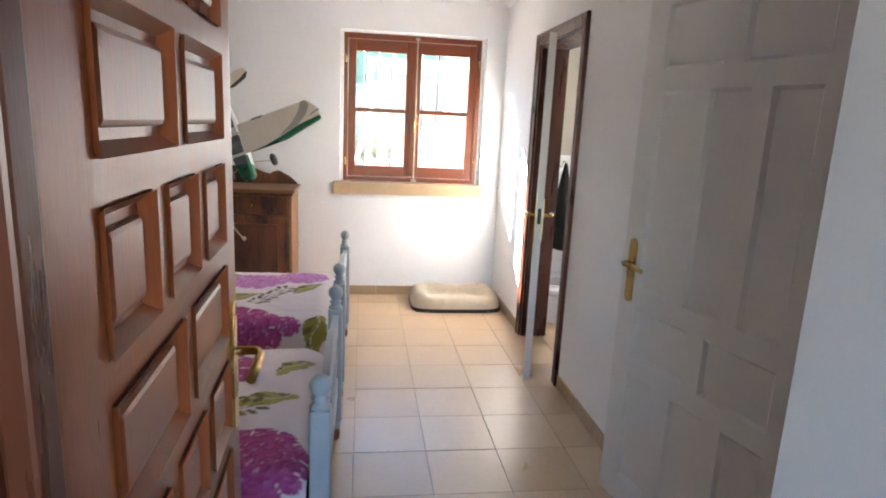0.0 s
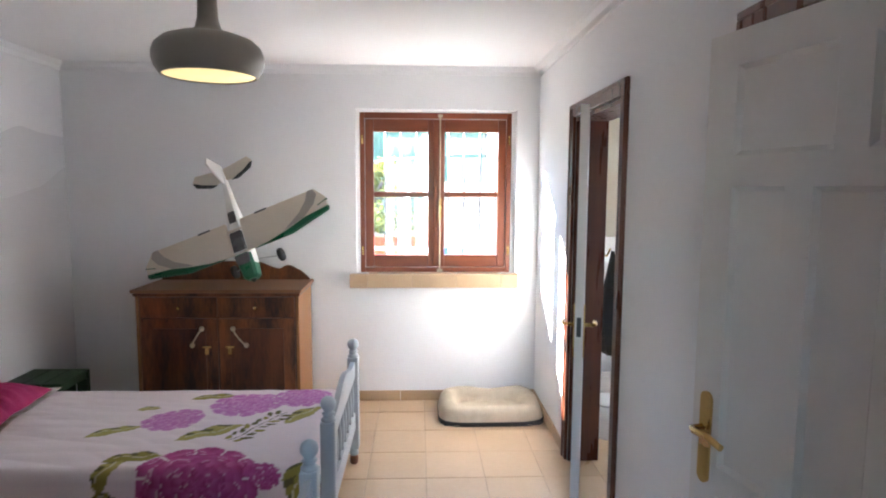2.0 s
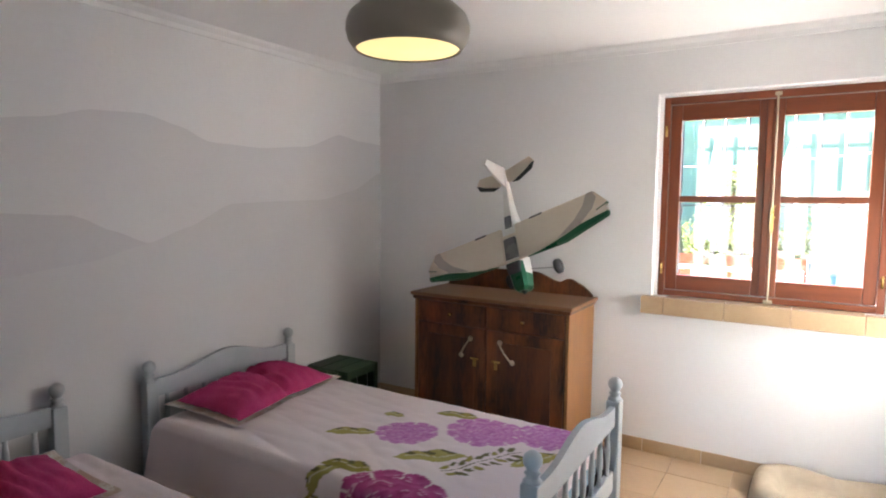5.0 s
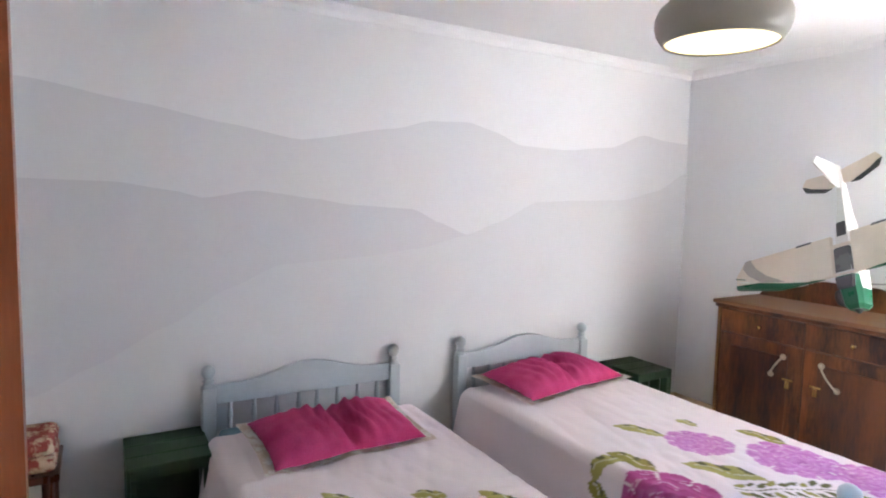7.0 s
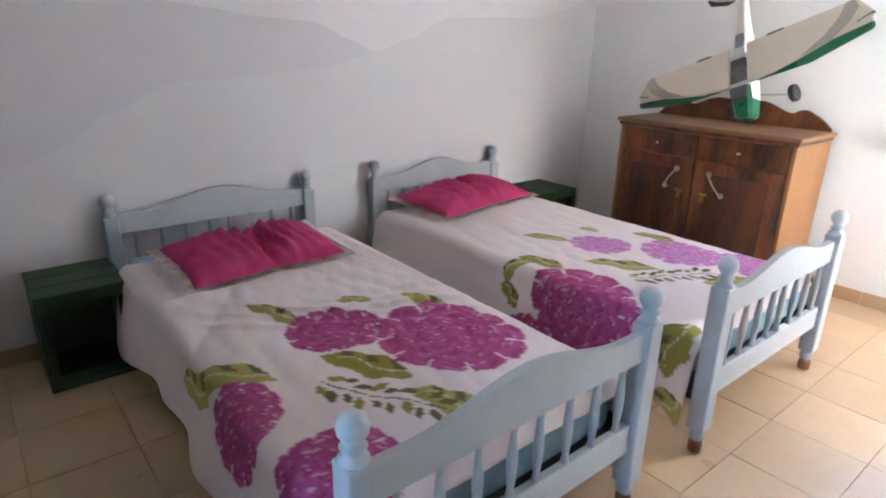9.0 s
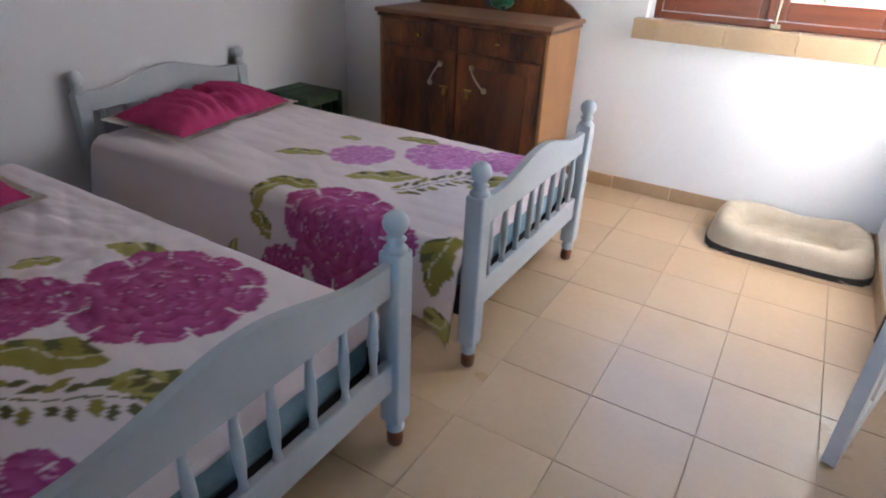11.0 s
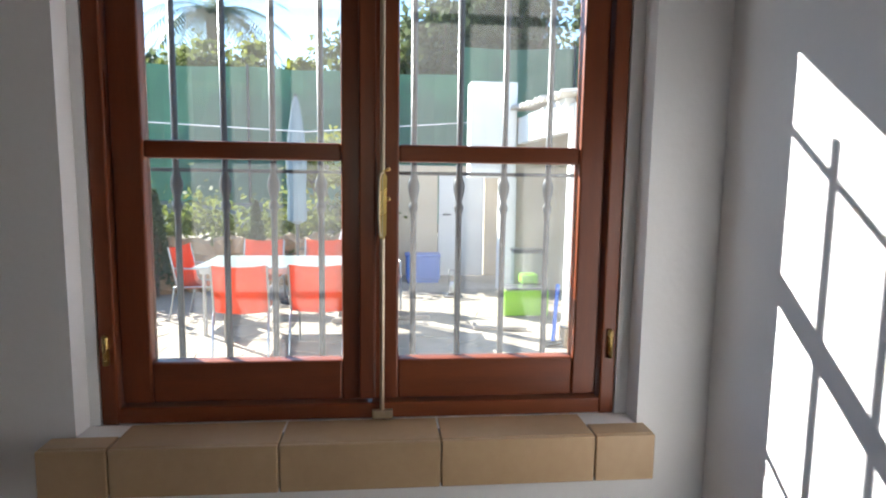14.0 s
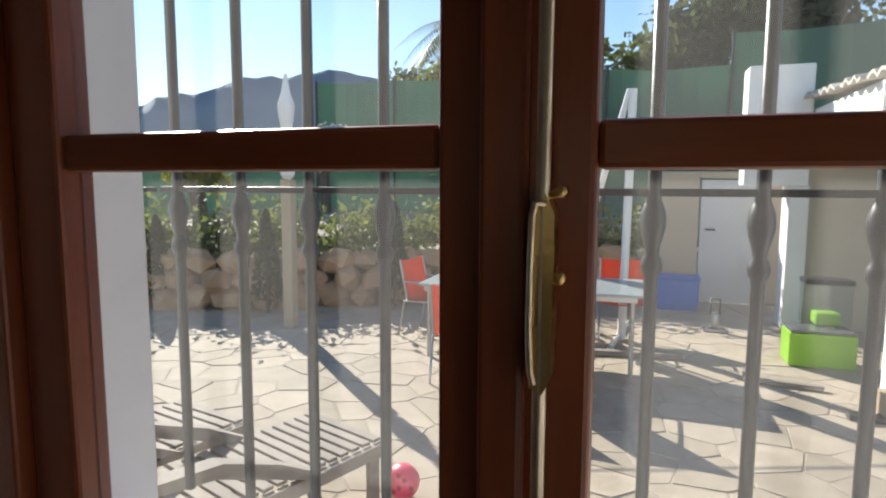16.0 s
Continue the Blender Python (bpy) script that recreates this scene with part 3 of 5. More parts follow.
def paint_print(x, y, flowers, leaves, sprigs):
    """The cloth's print: peonies, leaves and sprigs on pale pink cotton, over arrays of places."""
    col = np.ones(x.shape + (3,)) * (0.78, 0.69, 0.70)

    def lay(mask, tone):
        col[mask] = tone[mask] if isinstance(tone, np.ndarray) else tone

    for cx, cy, ln, wd, ang in leaves:
        c, s = math.cos(ang), math.sin(ang)
        u, v = (x - cx) * c + (y - cy) * s, -(x - cx) * s + (y - cy) * c
        t = np.clip(u / ln, -1, 1)
        half = wd * (1 - t * t) ** 0.85 * (1 + 0.14 * np.sin(6 * t + 3 * cx))
        inside = (np.abs(u) < ln) & (np.abs(v + 0.02 * t * t) < half)
        lay(inside, OLI if (cx * 7.3 + cy * 3.1) % 1 < 0.6 else OLI2)
        lay(inside & (v > 0.25 * half) & (np.sin(t * 11 + v * 60) > 0.1), DKO)
        lay(inside & (np.abs(v + 0.012 * np.sin(5 * t)) < 0.0035) & (t > -0.7), (0.60, 0.56, 0.40))
    for cx, cy, ang in sprigs:
        c, s = math.cos(ang), math.sin(ang)
        u, v = (x - cx) * c + (y - cy) * s, -(x - cx) * s + (y - cy) * c
        lay((np.abs(v - 0.03 * np.sin(9 * u)) < 0.003) & (np.abs(u) < 0.2), DKO)
        for k in range(9):
            for side in (-1, 1):
                lu, lv = -0.17 + 0.042 * k, side * (0.035 + 0.012 * (k % 2)) + 0.03 * math.sin(9 * (-0.17 + 0.042 * k))
                a = side * (0.6 + 0.5 * ((k * 5) % 4) / 4)
                pu, pv = (u - lu) * math.cos(a) + (v - lv) * math.sin(a), -(u - lu) * math.sin(a) + (v - lv) * math.cos(a)
                grow = 0.8 + 0.5 * ((k * 7 + side * 3) % 5) / 5
                lay((np.abs(pu) < 0.028 * grow) & (np.abs(pv) < 0.0135 * grow * (1 - (pu / (0.028 * grow)) ** 2)), DKO if k % 3 else OLI2)
    for cx, cy, r, kind in flowers:
        d, a = np.hypot(x - cx, (y - cy)), np.arctan2(y - cy, x - cx)
        edge = r * (0.86 + 0.10 * np.sqrt(np.abs(np.sin(5.5 * a + cx * 9))) + 0.06 * np.sin(2 * a + cy * 5) + 0.03 * np.sin(3 * a + cx * 4))
        inside = d < edge
        one, two = (np.array(MAG), np.array(MAG2)) if kind == 0 else (np.array(LIL), np.array(LIL2))
        q = d / r
        ring = q * 5.2 + 0.30 * np.sin(5 * a + np.floor(q * 5.2) * 1.9) + 0.12 * np.sin(13 * a)
        f = ring - np.floor(ring)
        wob = 0.5 + 0.5 * np.sin(x * 61 + np.sin(y * 47) * 2)
        tone = one + (two - one) * (f ** 1.6 * (0.55 + 0.45 * wob))[..., None]
        petal = np.sin(np.floor(ring) * 2.1 + np.floor((a + np.floor(ring) * 0.7) * (2.2 + np.floor(ring) * 0.55)) * 2.7)
        light = np.array((0.56, 0.20, 0.38)) if kind == 0 else np.array((0.70, 0.42, 0.66))
        tone = tone + (light - tone) * (np.clip(petal, 0, 1) * 0.55 * (1 - f))[..., None]
        lay(inside, tone)
        gleam = inside & (f < 0.12) & (np.sin(a * 6 + np.floor(ring) * 2.4) > 0.3) & (q > 0.12)
        lay(gleam, tone * 0.45 + np.array((0.74, 0.54, 0.64)) * 0.55)
        tips = inside & (q > 0.72) & (np.abs(np.sin(5.5 * a + cx * 9)) < 0.10)
        lay(tips, (0.78, 0.70, 0.70))
    return col


def bed_cover(bed, x0, x1, half, top, drop, seed, flowers, leaves, sprigs, rumple):
    """A cotton cover laid over the mattress and hanging down at both sides; y from the bed's middle line."""
    nx, ny = 226, 190
    reach = half + drop
    xs, ss = np.linspace(x0, x1, nx), np.linspace(-reach, reach, ny)
    gx, gs = np.meshgrid(xs, ss, indexing="ij")
    rnd = np.random.RandomState(seed)
    over = np.clip(np.abs(gs) - (half - 0.045), 0, None)
    bend = np.clip(over / 0.07, 0, 1)
    ang = bend * math.pi / 2
    r = 0.07 / (math.pi / 2)
    side = np.sign(gs)
    gy = np.where(over <= 0, gs, side * (half - 0.045 + r * np.sin(ang)))
    gz = np.where(over <= 0, top, top - r * (1 - np.cos(ang)) - np.clip(over - 0.07, 0, None))
    hang = np.clip(over - 0.05, 0, None)
    gy = gy + side * hang * (0.13 + 0.08 * np.sin(gx * 5.1 + seed) + 0.05 * np.sin(gx * 13 + seed * 2))
    gz = gz + hang * 0.10 * np.sin(gx * 3.3 + seed * 1.7)
    for k in range(26):
        a, f, ph, am = rnd.uniform(-0.7, 0.7), rnd.uniform(9, 46), rnd.uniform(0, 6.28), rnd.uniform(0.2, 1.0)
        where = np.exp(-((gx - rnd.uniform(x0, x1)) / 0.45) ** 2 - ((gs - rnd.uniform(-half, half)) / 0.4) ** 2)
        gz = gz + rumple * am * where * (np.abs(np.sin(f * (gx * math.sin(a) + gs * math.cos(a)) + ph)) ** 0.7 - 0.5) * (10 / f) * (1 - 0.6 * bend)
    if rumple > 0.015:
        for c, sl, wd, am in ((-0.78, 0.30, 0.020, 0.020), (-0.71, 0.40, 0.026, 0.026), (-0.63, 0.50, 0.020, 0.018), (-0.56, 0.58, 0.026, 0.024), (-0.47, 0.68, 0.022, 0.016), (-0.36, 0.80, 0.026, 0.012)):
            at = gx - c - sl * gs - 0.05 * np.sin(gs * 6 + c * 9)
            gz = gz + am * (1 - np.clip(np.abs(gs) / half, 0, 1) ** 5) * np.exp(-(at / wd) ** 2) * (0.45 + 0.55 * np.sin(gs * 4 + c * 11)) * (1 - bend)
    endx = np.clip((gx - (x1 - 0.10)) / 0.10, 0, 1)
    gz = gz - 0.05 * endx ** 2
    headx = np.clip((x0 + 0.08 - gx) / 0.08, 0, 1)
    gz = gz - 0.04 * headx ** 2
    co = np.stack([gx, gy, gz], -1).reshape(-1, 3)
    idx = np.arange(nx * ny).reshape(nx, ny)
    quads = np.stack([idx[:-1, :-1], idx[1:, :-1], idx[1:, 1:], idx[:-1, 1:]], -1).reshape(-1, 4)
    me = bpy.data.meshes.new("cover")
    me.from_pydata(co.tolist(), [], quads.tolist())
    col = paint_print(gx, gs, flowers, leaves, sprigs).reshape(-1, 3)
    att = me.color_attributes.new("print", "FLOAT_COLOR", "POINT")
    att.data.foreach_set("color", np.concatenate([col, np.ones((len(col), 1))], 1).astype(np.float32).ravel())
    me.materials.append(COTTON)
    me.polygons.foreach_set("use_smooth", [True] * len(me.polygons))
    ob = new("cover", me)
    ob.parent = bed
    sol = ob.modifiers.new("thickness", "SOLIDIFY")
    sol.thickness, sol.offset = 0.006, -1
    return tagged(ob, "white cotton cover printed with magenta peonies and olive leaves")


def make_bed(y0, y1, label, seed, flowers, leaves, sprigs, rumple, drop, head=-1.585):
    """A bed with its head at the west wall; y0, y1: the middle lines of its posts."""
    mid = (y0 + y1) / 2
    bed = root("single_bed", pose(0, mid, 0), label, "bed", "beds")
    h = (y1 - y0) / 2
    bed_end(bed, -1.645, -h, h, 0.725, 0.535, 0.625, 0.695, 0.30, 0.38)
    bed_end(bed, 0.466, -h, h, 0.755, 0.535, 0.625, 0.685, 0.225, 0.325)
    boxes("side_rail", [((-1.613, -h - 0.012, 0.20), (0.434, -h + 0.012, 0.30)), ((-1.613, h - 0.012, 0.20), (0.434, h + 0.012, 0.30))], DARKBASE, 0.003, bed)
    boxes("slat_base", [((-1.60, -h + 0.02, 0.22), (0.42, h - 0.02, 0.27))], DARKBASE, 0.003, bed)
    boxes("mattress", [((-1.60, -h + 0.03, 0.272), (0.406, h - 0.03, 0.432))], MATTRESS, 0.03, bed)
    bed_cover(bed, head, 0.426, h + 0.034, 0.452, drop, seed, flowers, leaves, sprigs, rumple)
    return bed


B_MID, A_MID = 3.853, 2.44
make_bed(3.350, 4.305, "pale blue-grey painted wooden single bed with a smooth floral cover", 4,
         [(-0.08, 3.29 - B_MID, 0.27, 0), (-0.39, 3.88 - B_MID, 0.15, 1), (-0.08, 4.09 - B_MID, 0.19, 1), (0.20, 4.20 - B_MID, 0.16, 1), (-0.33, 3.09 - B_MID, 0.10, 0), (0.20, 3.33 - B_MID, 0.07, 0)],
         [(-0.62, 3.76 - B_MID, 0.13, 0.045, 0.5), (-0.40, 3.47 - B_MID, 0.12, 0.05, 0.2), (-0.47, 3.36 - B_MID, 0.09, 0.04, 1.2), (-0.44, 3.24 - B_MID, 0.07, 0.035, -0.6), (-0.16, 3.73 - B_MID, 0.16, 0.055, 0.6), (-0.58, 4.05 - B_MID, 0.06, 0.035, 0.1),
          (0.34, 3.30 - B_MID, 0.15, 0.06, 1.4), (0.36, 3.05 - B_MID, 0.12, 0.055, 0.9), (0.24, 3.95 - B_MID, 0.14, 0.05, 1.0), (-0.62, 3.06 - B_MID, 0.10, 0.035, 1.3), (-0.30, 4.22 - B_MID, 0.12, 0.045, 0.2)],
         [(0.06, 3.80 - B_MID, 0.9)], 0.012, 0.31)
make_bed(1.945, 2.912, "pale blue-grey painted wooden single bed with a rumpled floral cover", 9,
         [(-0.10, 2.66 - A_MID, 0.26, 0), (-0.36, 2.37 - A_MID, 0.17, 0), (-0.10, 1.90 - A_MID, 0.16, 0), (0.27, 2.02 - A_MID, 0.18, 0)],
         [(-0.10, 2.34 - A_MID, 0.16, 0.06, 0.5), (0.22, 2.42 - A_MID, 0.14, 0.055, 0.3), (-0.34, 2.76 - A_MID, 0.13, 0.05, 0.2), (-0.60, 2.26 - A_MID, 0.13, 0.045, 0.3), (-0.30, 1.97 - A_MID, 0.16, 0.06, 0.9), (-0.42, 1.86 - A_MID, 0.14, 0.055, 0.2), (-0.54, 2.55 - A_MID, 0.07, 0.03, 1.0), (0.30, 2.72 - A_MID, 0.11, 0.05, 0.9)],
         [(0.08, 2.28 - A_MID, 0.4)], 0.018, 0.30, -1.50)


def pillow(label, mtx, lx, ly, seed):
    """A flat velvet cushion, gathered across its middle, with a pale printed underside."""
    p = root("pillow", mtx, label, "pillow", "pillows")
    n = 44
    rnd = np.random.RandomState(seed)
    for name, m, s, th in (("front", VELVET, 1, 0.098), ("back", PILLOWBACK, -1, 0.036)):
        bm = bmesh.new()
        grid = []
        for i in range(n + 1):
            row = []
            for j in range(n + 1):
                u, v = 2 * i / n - 1, 2 * j / n - 1
                puff = max((1 - abs(u) ** 2.6) * (1 - abs(v) ** 2.6), 0) ** 0.55
                pinch = 1 - 0.5 * math.exp(-(v / 0.13) ** 2)
                folds = 0.021 * math.sin(v * 34 + 2.5 * math.sin(u * 3 + seed)) * math.exp(-(v / 0.55) ** 2) * puff + 0.006 * noise.noise((u * 4, v * 4, seed))
                inset = (1 - 0.05 * (1 - v * v)) * (1 - 0.06 * math.exp(-(v / 0.2) ** 2))
                grow = 1.0 if s > 0 else 1.13
                row.append(bm.verts.new((u * lx / 2 * inset * grow, v * ly / 2 * (1 - 0.05 * (1 - u * u)) * grow, (0.046 if s > 0 else 0.042) + s * (th * puff * pinch * (1 if s > 0 else 0.9)) + (folds if s > 0 else 0) - (0.002 if s < 0 else 0))))
            grid.append(row)
        for i in range(n):
            for j in range(n):
                bm.faces.new((grid[i][j], grid[i + 1][j], grid[i + 1][j + 1], grid[i][j + 1]))
        new(name, mesh_of(name, bm, m, True)).parent = p
    return p


pillow("magenta velvet pillow with a printed back, lying on a bed", pose(-1.385, 3.845, 0.452, 0, 5, 8), 0.42, 0.80, 3)
pillow("magenta velvet pillow gathered across its middle, lying on a bed", pose(-1.15, 2.405, 0.46, 0, 7, 3), 0.41, 0.68, 8)


# ---- crates, cabinet and aeroplane ----
def crate(label, x0, y0, sx, sy, h):
    """A fruit crate on its side, open towards the room, with slatted sides."""
    c = root("crate", pose(x0, y0, 0), label, "crate", "crates")
    for k in range(3):
        w = (sx - 0.02) / 3
        boxes("slat", [((k * (w + 0.01), 0, h - 0.014), (k * (w + 0.01) + w, sy, h))], GREENWOOD, 0.002, c)
        boxes("slat", [((k * (w + 0.01), 0, 0.0), (k * (w + 0.01) + w, sy, 0.014))], GREENWOOD, 0.002, c)
    for y in (0, sy - 0.014):
        for k in range(4):
            w = (sx - 0.03) / 4
            boxes("slat", [((k * (w + 0.01), y + 0.001, 0.015), (k * (w + 0.01) + w, y + 0.013, h - 0.015))], GREENWOOD, 0.002, c)
    boxes("back", [((0, 0.015, 0.015), (0.012, sy - 0.015, h - 0.015))], GREENWOOD, 0.002, c)
    boxes("front_rail", [((sx - 0.03, 0.015, h - 0.06), (sx - 0.016, sy - 0.015, h - 0.016)), ((sx - 0.03, 0.015, 0.016), (sx - 0.016, sy - 0.015, 0.06)), ((sx - 0.032, 0.015, 0.06), (sx - 0.004, 0.04, h - 0.06)), ((sx - 0.032, sy - 0.04, 0.06), (sx - 0.004, sy - 0.015, h - 0.06))], GREENWOOD, 0.002, c)
    return c


crate("dark green painted wooden crate used as bedside table", -1.695, 1.585, 0.36, 0.335, 0.42)
crate("dark green slatted wooden crate beside the cabinet", -1.70, 4.53, 0.36, 0.32, 0.42)

cab = root("cabinet", pose(-0.485, 4.84, 0), "old walnut sideboard with two doors and a carved back rail", "cabinet")
CW, CD, CH = 0.535, 0.455, 0.93
boxes("body", [((-CW + 0.02, 0.015, 0.10), (CW - 0.022, CD, CH - 0.004))], WALNUT, 0.003, cab)
for s in (-1, 1):
    x0, x1 = sorted((s * (CW - 0.02), s * CW))
    boxes("side", [((x0, 0.0, 0.05), (x1, CD, CH - 0.003))], WALSIDE, 0.004, cab)
boxes("plinth", [((-CW - 0.012, -0.012, 0.0), (CW + 0.012, CD, 0.055)), ((-CW - 0.004, -0.004, 0.055), (CW + 0.004, CD, 0.10))], WALNUT, 0.006, cab)
boxes("top", [((-CW - 0.022, -0.025, CH), (CW + 0.022, CD + 0.005, CH + 0.024))], WALTOP, 0.007, cab)
boxes("top_moulding", [((-CW - 0.01, -0.013, CH - 0.022), (CW + 0.01, CD, CH - 0.001))], WALNUT, 0.005, cab)
for s in (-1, 1):
    x0, x1 = sorted((s * 0.006, s * (CW - 0.03)))
    boxes("drawer", [((x0, -0.002, 0.765), (x1, 0.016, 0.90))], WALNUT, 0.004, cab)
    d = boxes("door", [((x0, -0.002, 0.105), (x1, 0.016, 0.757))], WALNUT, 0.004, cab)
    boxes("panel", [((x0 + 0.075, -0.008, 0.18), (x1 - 0.075, -0.001, 0.69))], WALPANEL, 0.005, cab)
    hx = s * 0.14
    z0, z1 = (0.690, 0.578)
    xa, xb = (hx - 0.04, hx + 0.045) if s > 0 else (hx + 0.035, hx - 0.03)
    tube("handle", [(xa, -0.010, z0), (xa * 0.85 + xb * 0.15, -0.030, z0 - 0.018), ((xa + xb) / 2, -0.038, (z0 + z1) / 2), (xa * 0.15 + xb * 0.85, -0.030, z1 + 0.018), (xb, -0.010, z1)], 0.0055, PALEBRASS, cab)
    for x, z in ((xa, z0), (xb, z1)):
        lathe("rosette", [(0.017, 0), (0.018, 0.003), (0.012, 0.007), (0.014, 0.010), (0.006, 0.016)], PALEBRASS, 10, cab, pose(x, -0.007, z, 90))
    boxes("key_plate", [((s * 0.075 - 0.030, -0.011, 0.560), (s * 0.075 + 0.030, -0.0075, 0.572)), ((s * 0.075 - 0.013, -0.011, 0.515), (s * 0.075 + 0.013, -0.0075, 0.5595))], BRASS, 0.002, cab)
    lathe("knob", [(0.006, 0), (0.005, 0.012), (0.011, 0.02), (0.008, 0.028)], BRASS, 12, cab, pose(s * 0.25, -0.002, 0.83, 90))
crest = []
for k in range(61):
    u = k / 60 * 2 - 1
    a = abs(u)
    h = 0.135 if a < 0.25 else (0.135 - 0.055 * (0.5 - 0.5 * math.cos(math.pi * (a - 0.25) / 0.35)) if a < 0.6 else (0.08 + 0.025 * math.sin(math.pi * (a - 0.6) / 0.22) if a < 0.82 else 0.08 - 0.07 * ((a - 0.82) / 0.18) ** 1.4))
    crest.append((u * 0.53, CH + 0.024 + h))
prism("back_rail", [(-0.53, CH + 0.024)] + [(0.53, CH + 0.024)] + crest[::-1], CD - 0.035, CD - 0.012, WALNUT, "y", cab)

# model aeroplane standing on its nose: x to its right wing, y to its tail, z out of its back
PX, PY = Vector((0.9265, -0.0948, 0.3643)), Vector((-0.3211, 0.3059, 0.8963))
PX.normalize()
PY = (PY - PX * PX.dot(PY)).normalized()
PZ = PX.cross(PY)
plane_m = Matrix.Translation((-0.357, 4.975, 1.277)) @ Matrix((PX, PY, PZ)).transposed().to_4x4()
plane = root("model_aeroplane", plane_m, "white and green model aeroplane leaning on its nose on the cabinet", "model aeroplane")


def wing(name, outline, base, thick, m, dihedral=0.0):
    """A thin panel with a rounded section; outline of (x, y) pairs."""
    bm = bmesh.new()
    add_prism(bm, outline, base - thick / 2, base + thick / 2, "z")
    if dihedral:
        for v in bm.verts:
            v.co.z += abs(v.co.x) * dihedral
    bmesh.ops.bevel(bm, geom=list(bm.edges), offset=thick * 0.3, segments=2, affect="EDGES")
    ob = new(name, mesh_of(name, bm, m))
    ob.parent = plane
    return ob


for s in (-1, 1):
    def o(pts):
        return [(s * x, y) for x, y in pts]
    wing("wing", o([(0.05, -0.115), (0.38, -0.115), (0.665, -0.055), (0.668, 0.03), (0.60, 0.115), (0.05, 0.115)]), 0.055, 0.020, CREAMFILM, 0.02)
    wing("wing_stripe", o([(0.10, -0.119), (0.38, -0.119), (0.669, -0.056), (0.670, -0.020), (0.50, -0.045), (0.34, -0.085)]), 0.0555, 0.024, GREENFILM, 0.02)
    wing("wing_stripe", o([(0.52, -0.040), (0.671, -0.015), (0.671, 0.006), (0.58, -0.022)]), 0.0555, 0.024, WHITEFILM, 0.02)
    wing("wing_stripe", o([(0.56, -0.022), (0.672, 0.008), (0.672, 0.030), (0.60, 0.0)]), 0.0555, 0.0236, GREENFILM, 0.02)
    wing("wing_tip_band", o([(0.30, -0.094), (0.49, -0.052), (0.58, 0.01), (0.62, 0.07), (0.60, 0.116), (0.55, 0.117), (0.53, 0.05), (0.46, -0.015), (0.36, -0.055)]), 0.0555, 0.0225, TAUPEFILM, 0.02)
    wing("aileron_gap", o([(0.16, 0.098), (0.26, 0.098), (0.26, 0.119), (0.16, 0.119)]), 0.0555, 0.023, GREYFILM, 0.02)
    wing("tailplane", o([(0.0, 0.44), (0.10, 0.42), (0.205, 0.46), (0.228, 0.505), (0.20, 0.545), (0.0, 0.52)]), 0.0, 0.010, CREAMFILM)
    wing("tail_stripe", o([(0.05, 0.426), (0.10, 0.417), (0.207, 0.458), (0.230, 0.503), (0.205, 0.497), (0.17, 0.465), (0.10, 0.441)]), 0.0, 0.0125, BLACKFILM)
bm = bmesh.new()
sections = [(-0.290, 0.034, 0.036, -0.02), (-0.27, 0.050, 0.052, -0.02), (-0.19, 0.058, 0.060, -0.013), (-0.12, 0.058, 0.07, -0.005), (0.0, 0.054, 0.068, -0.008), (0.11, 0.048, 0.055, -0.005), (0.25, 0.030, 0.036, 0.0), (0.42, 0.018, 0.022, 0.0), (0.52, 0.009, 0.013, 0.0)]
rings = []
for y, hw, hh, zc in sections:
    rings.append([bm.verts.new((hw * sx * f, y, zc + hh * sz * g)) for sx, sz, f, g in ((-1, -1, 0.7, 1), (1, -1, 0.7, 1), (1, -1, 1, 0.6), (1, 1, 1, 0.6), (1, 1, 0.7, 1), (-1, 1, 0.7, 1), (-1, 1, 1, 0.6), (-1, -1, 1, 0.6))])
for k, (lo, hi) in enumerate(zip(rings, rings[1:])):
    for j in range(8):
        f = bm.faces.new((lo[j], lo[(j + 1) % 8], hi[(j + 1) % 8], hi[j]))
        f.material_index = 1 if k < 2 or (k == 2 and j not in (2, 6)) else 0
bm.faces.new(rings[0]).material_index = 1
bm.faces.new(rings[-1])
new("fuselage", mesh_of("fuselage", bm, [WHITEFILM, GREENFILM])).parent = plane
wing("windscreen", [(-0.044, -0.190), (0.044, -0.190), (0.054, -0.120), (-0.054, -0.120)], 0.058, 0.022, GREYFILM)
wing("canopy", [(-0.046, -0.105), (0.046, -0.105), (0.044, 0.04), (-0.044, 0.04)], 0.058, 0.0245, GREYFILM)
wing("canopy", [(-0.030, 0.105), (0.030, 0.105), (0.024, 0.19), (-0.024, 0.19)], 0.045, 0.012, GREYFILM)
wing("wing_band", [(-0.065, -0.119), (0.065, -0.119), (0.065, -0.107), (-0.065, -0.107)], 0.058, 0.026, CREAMFILM)
wing("wing_band", [(-0.062, 0.043), (0.062, 0.043), (0.062, 0.060), (-0.062, 0.060)], 0.058, 0.026, CREAMFILM)
fin = bmesh.new()
add_prism(fin, [(0.39, 0.0), (0.46, 0.15), (0.50, 0.215), (0.545, 0.19), (0.545, 0.0)], -0.006, 0.006, "x")
new("fin", mesh_of("fin", fin, WHITEFILM)).parent = plane
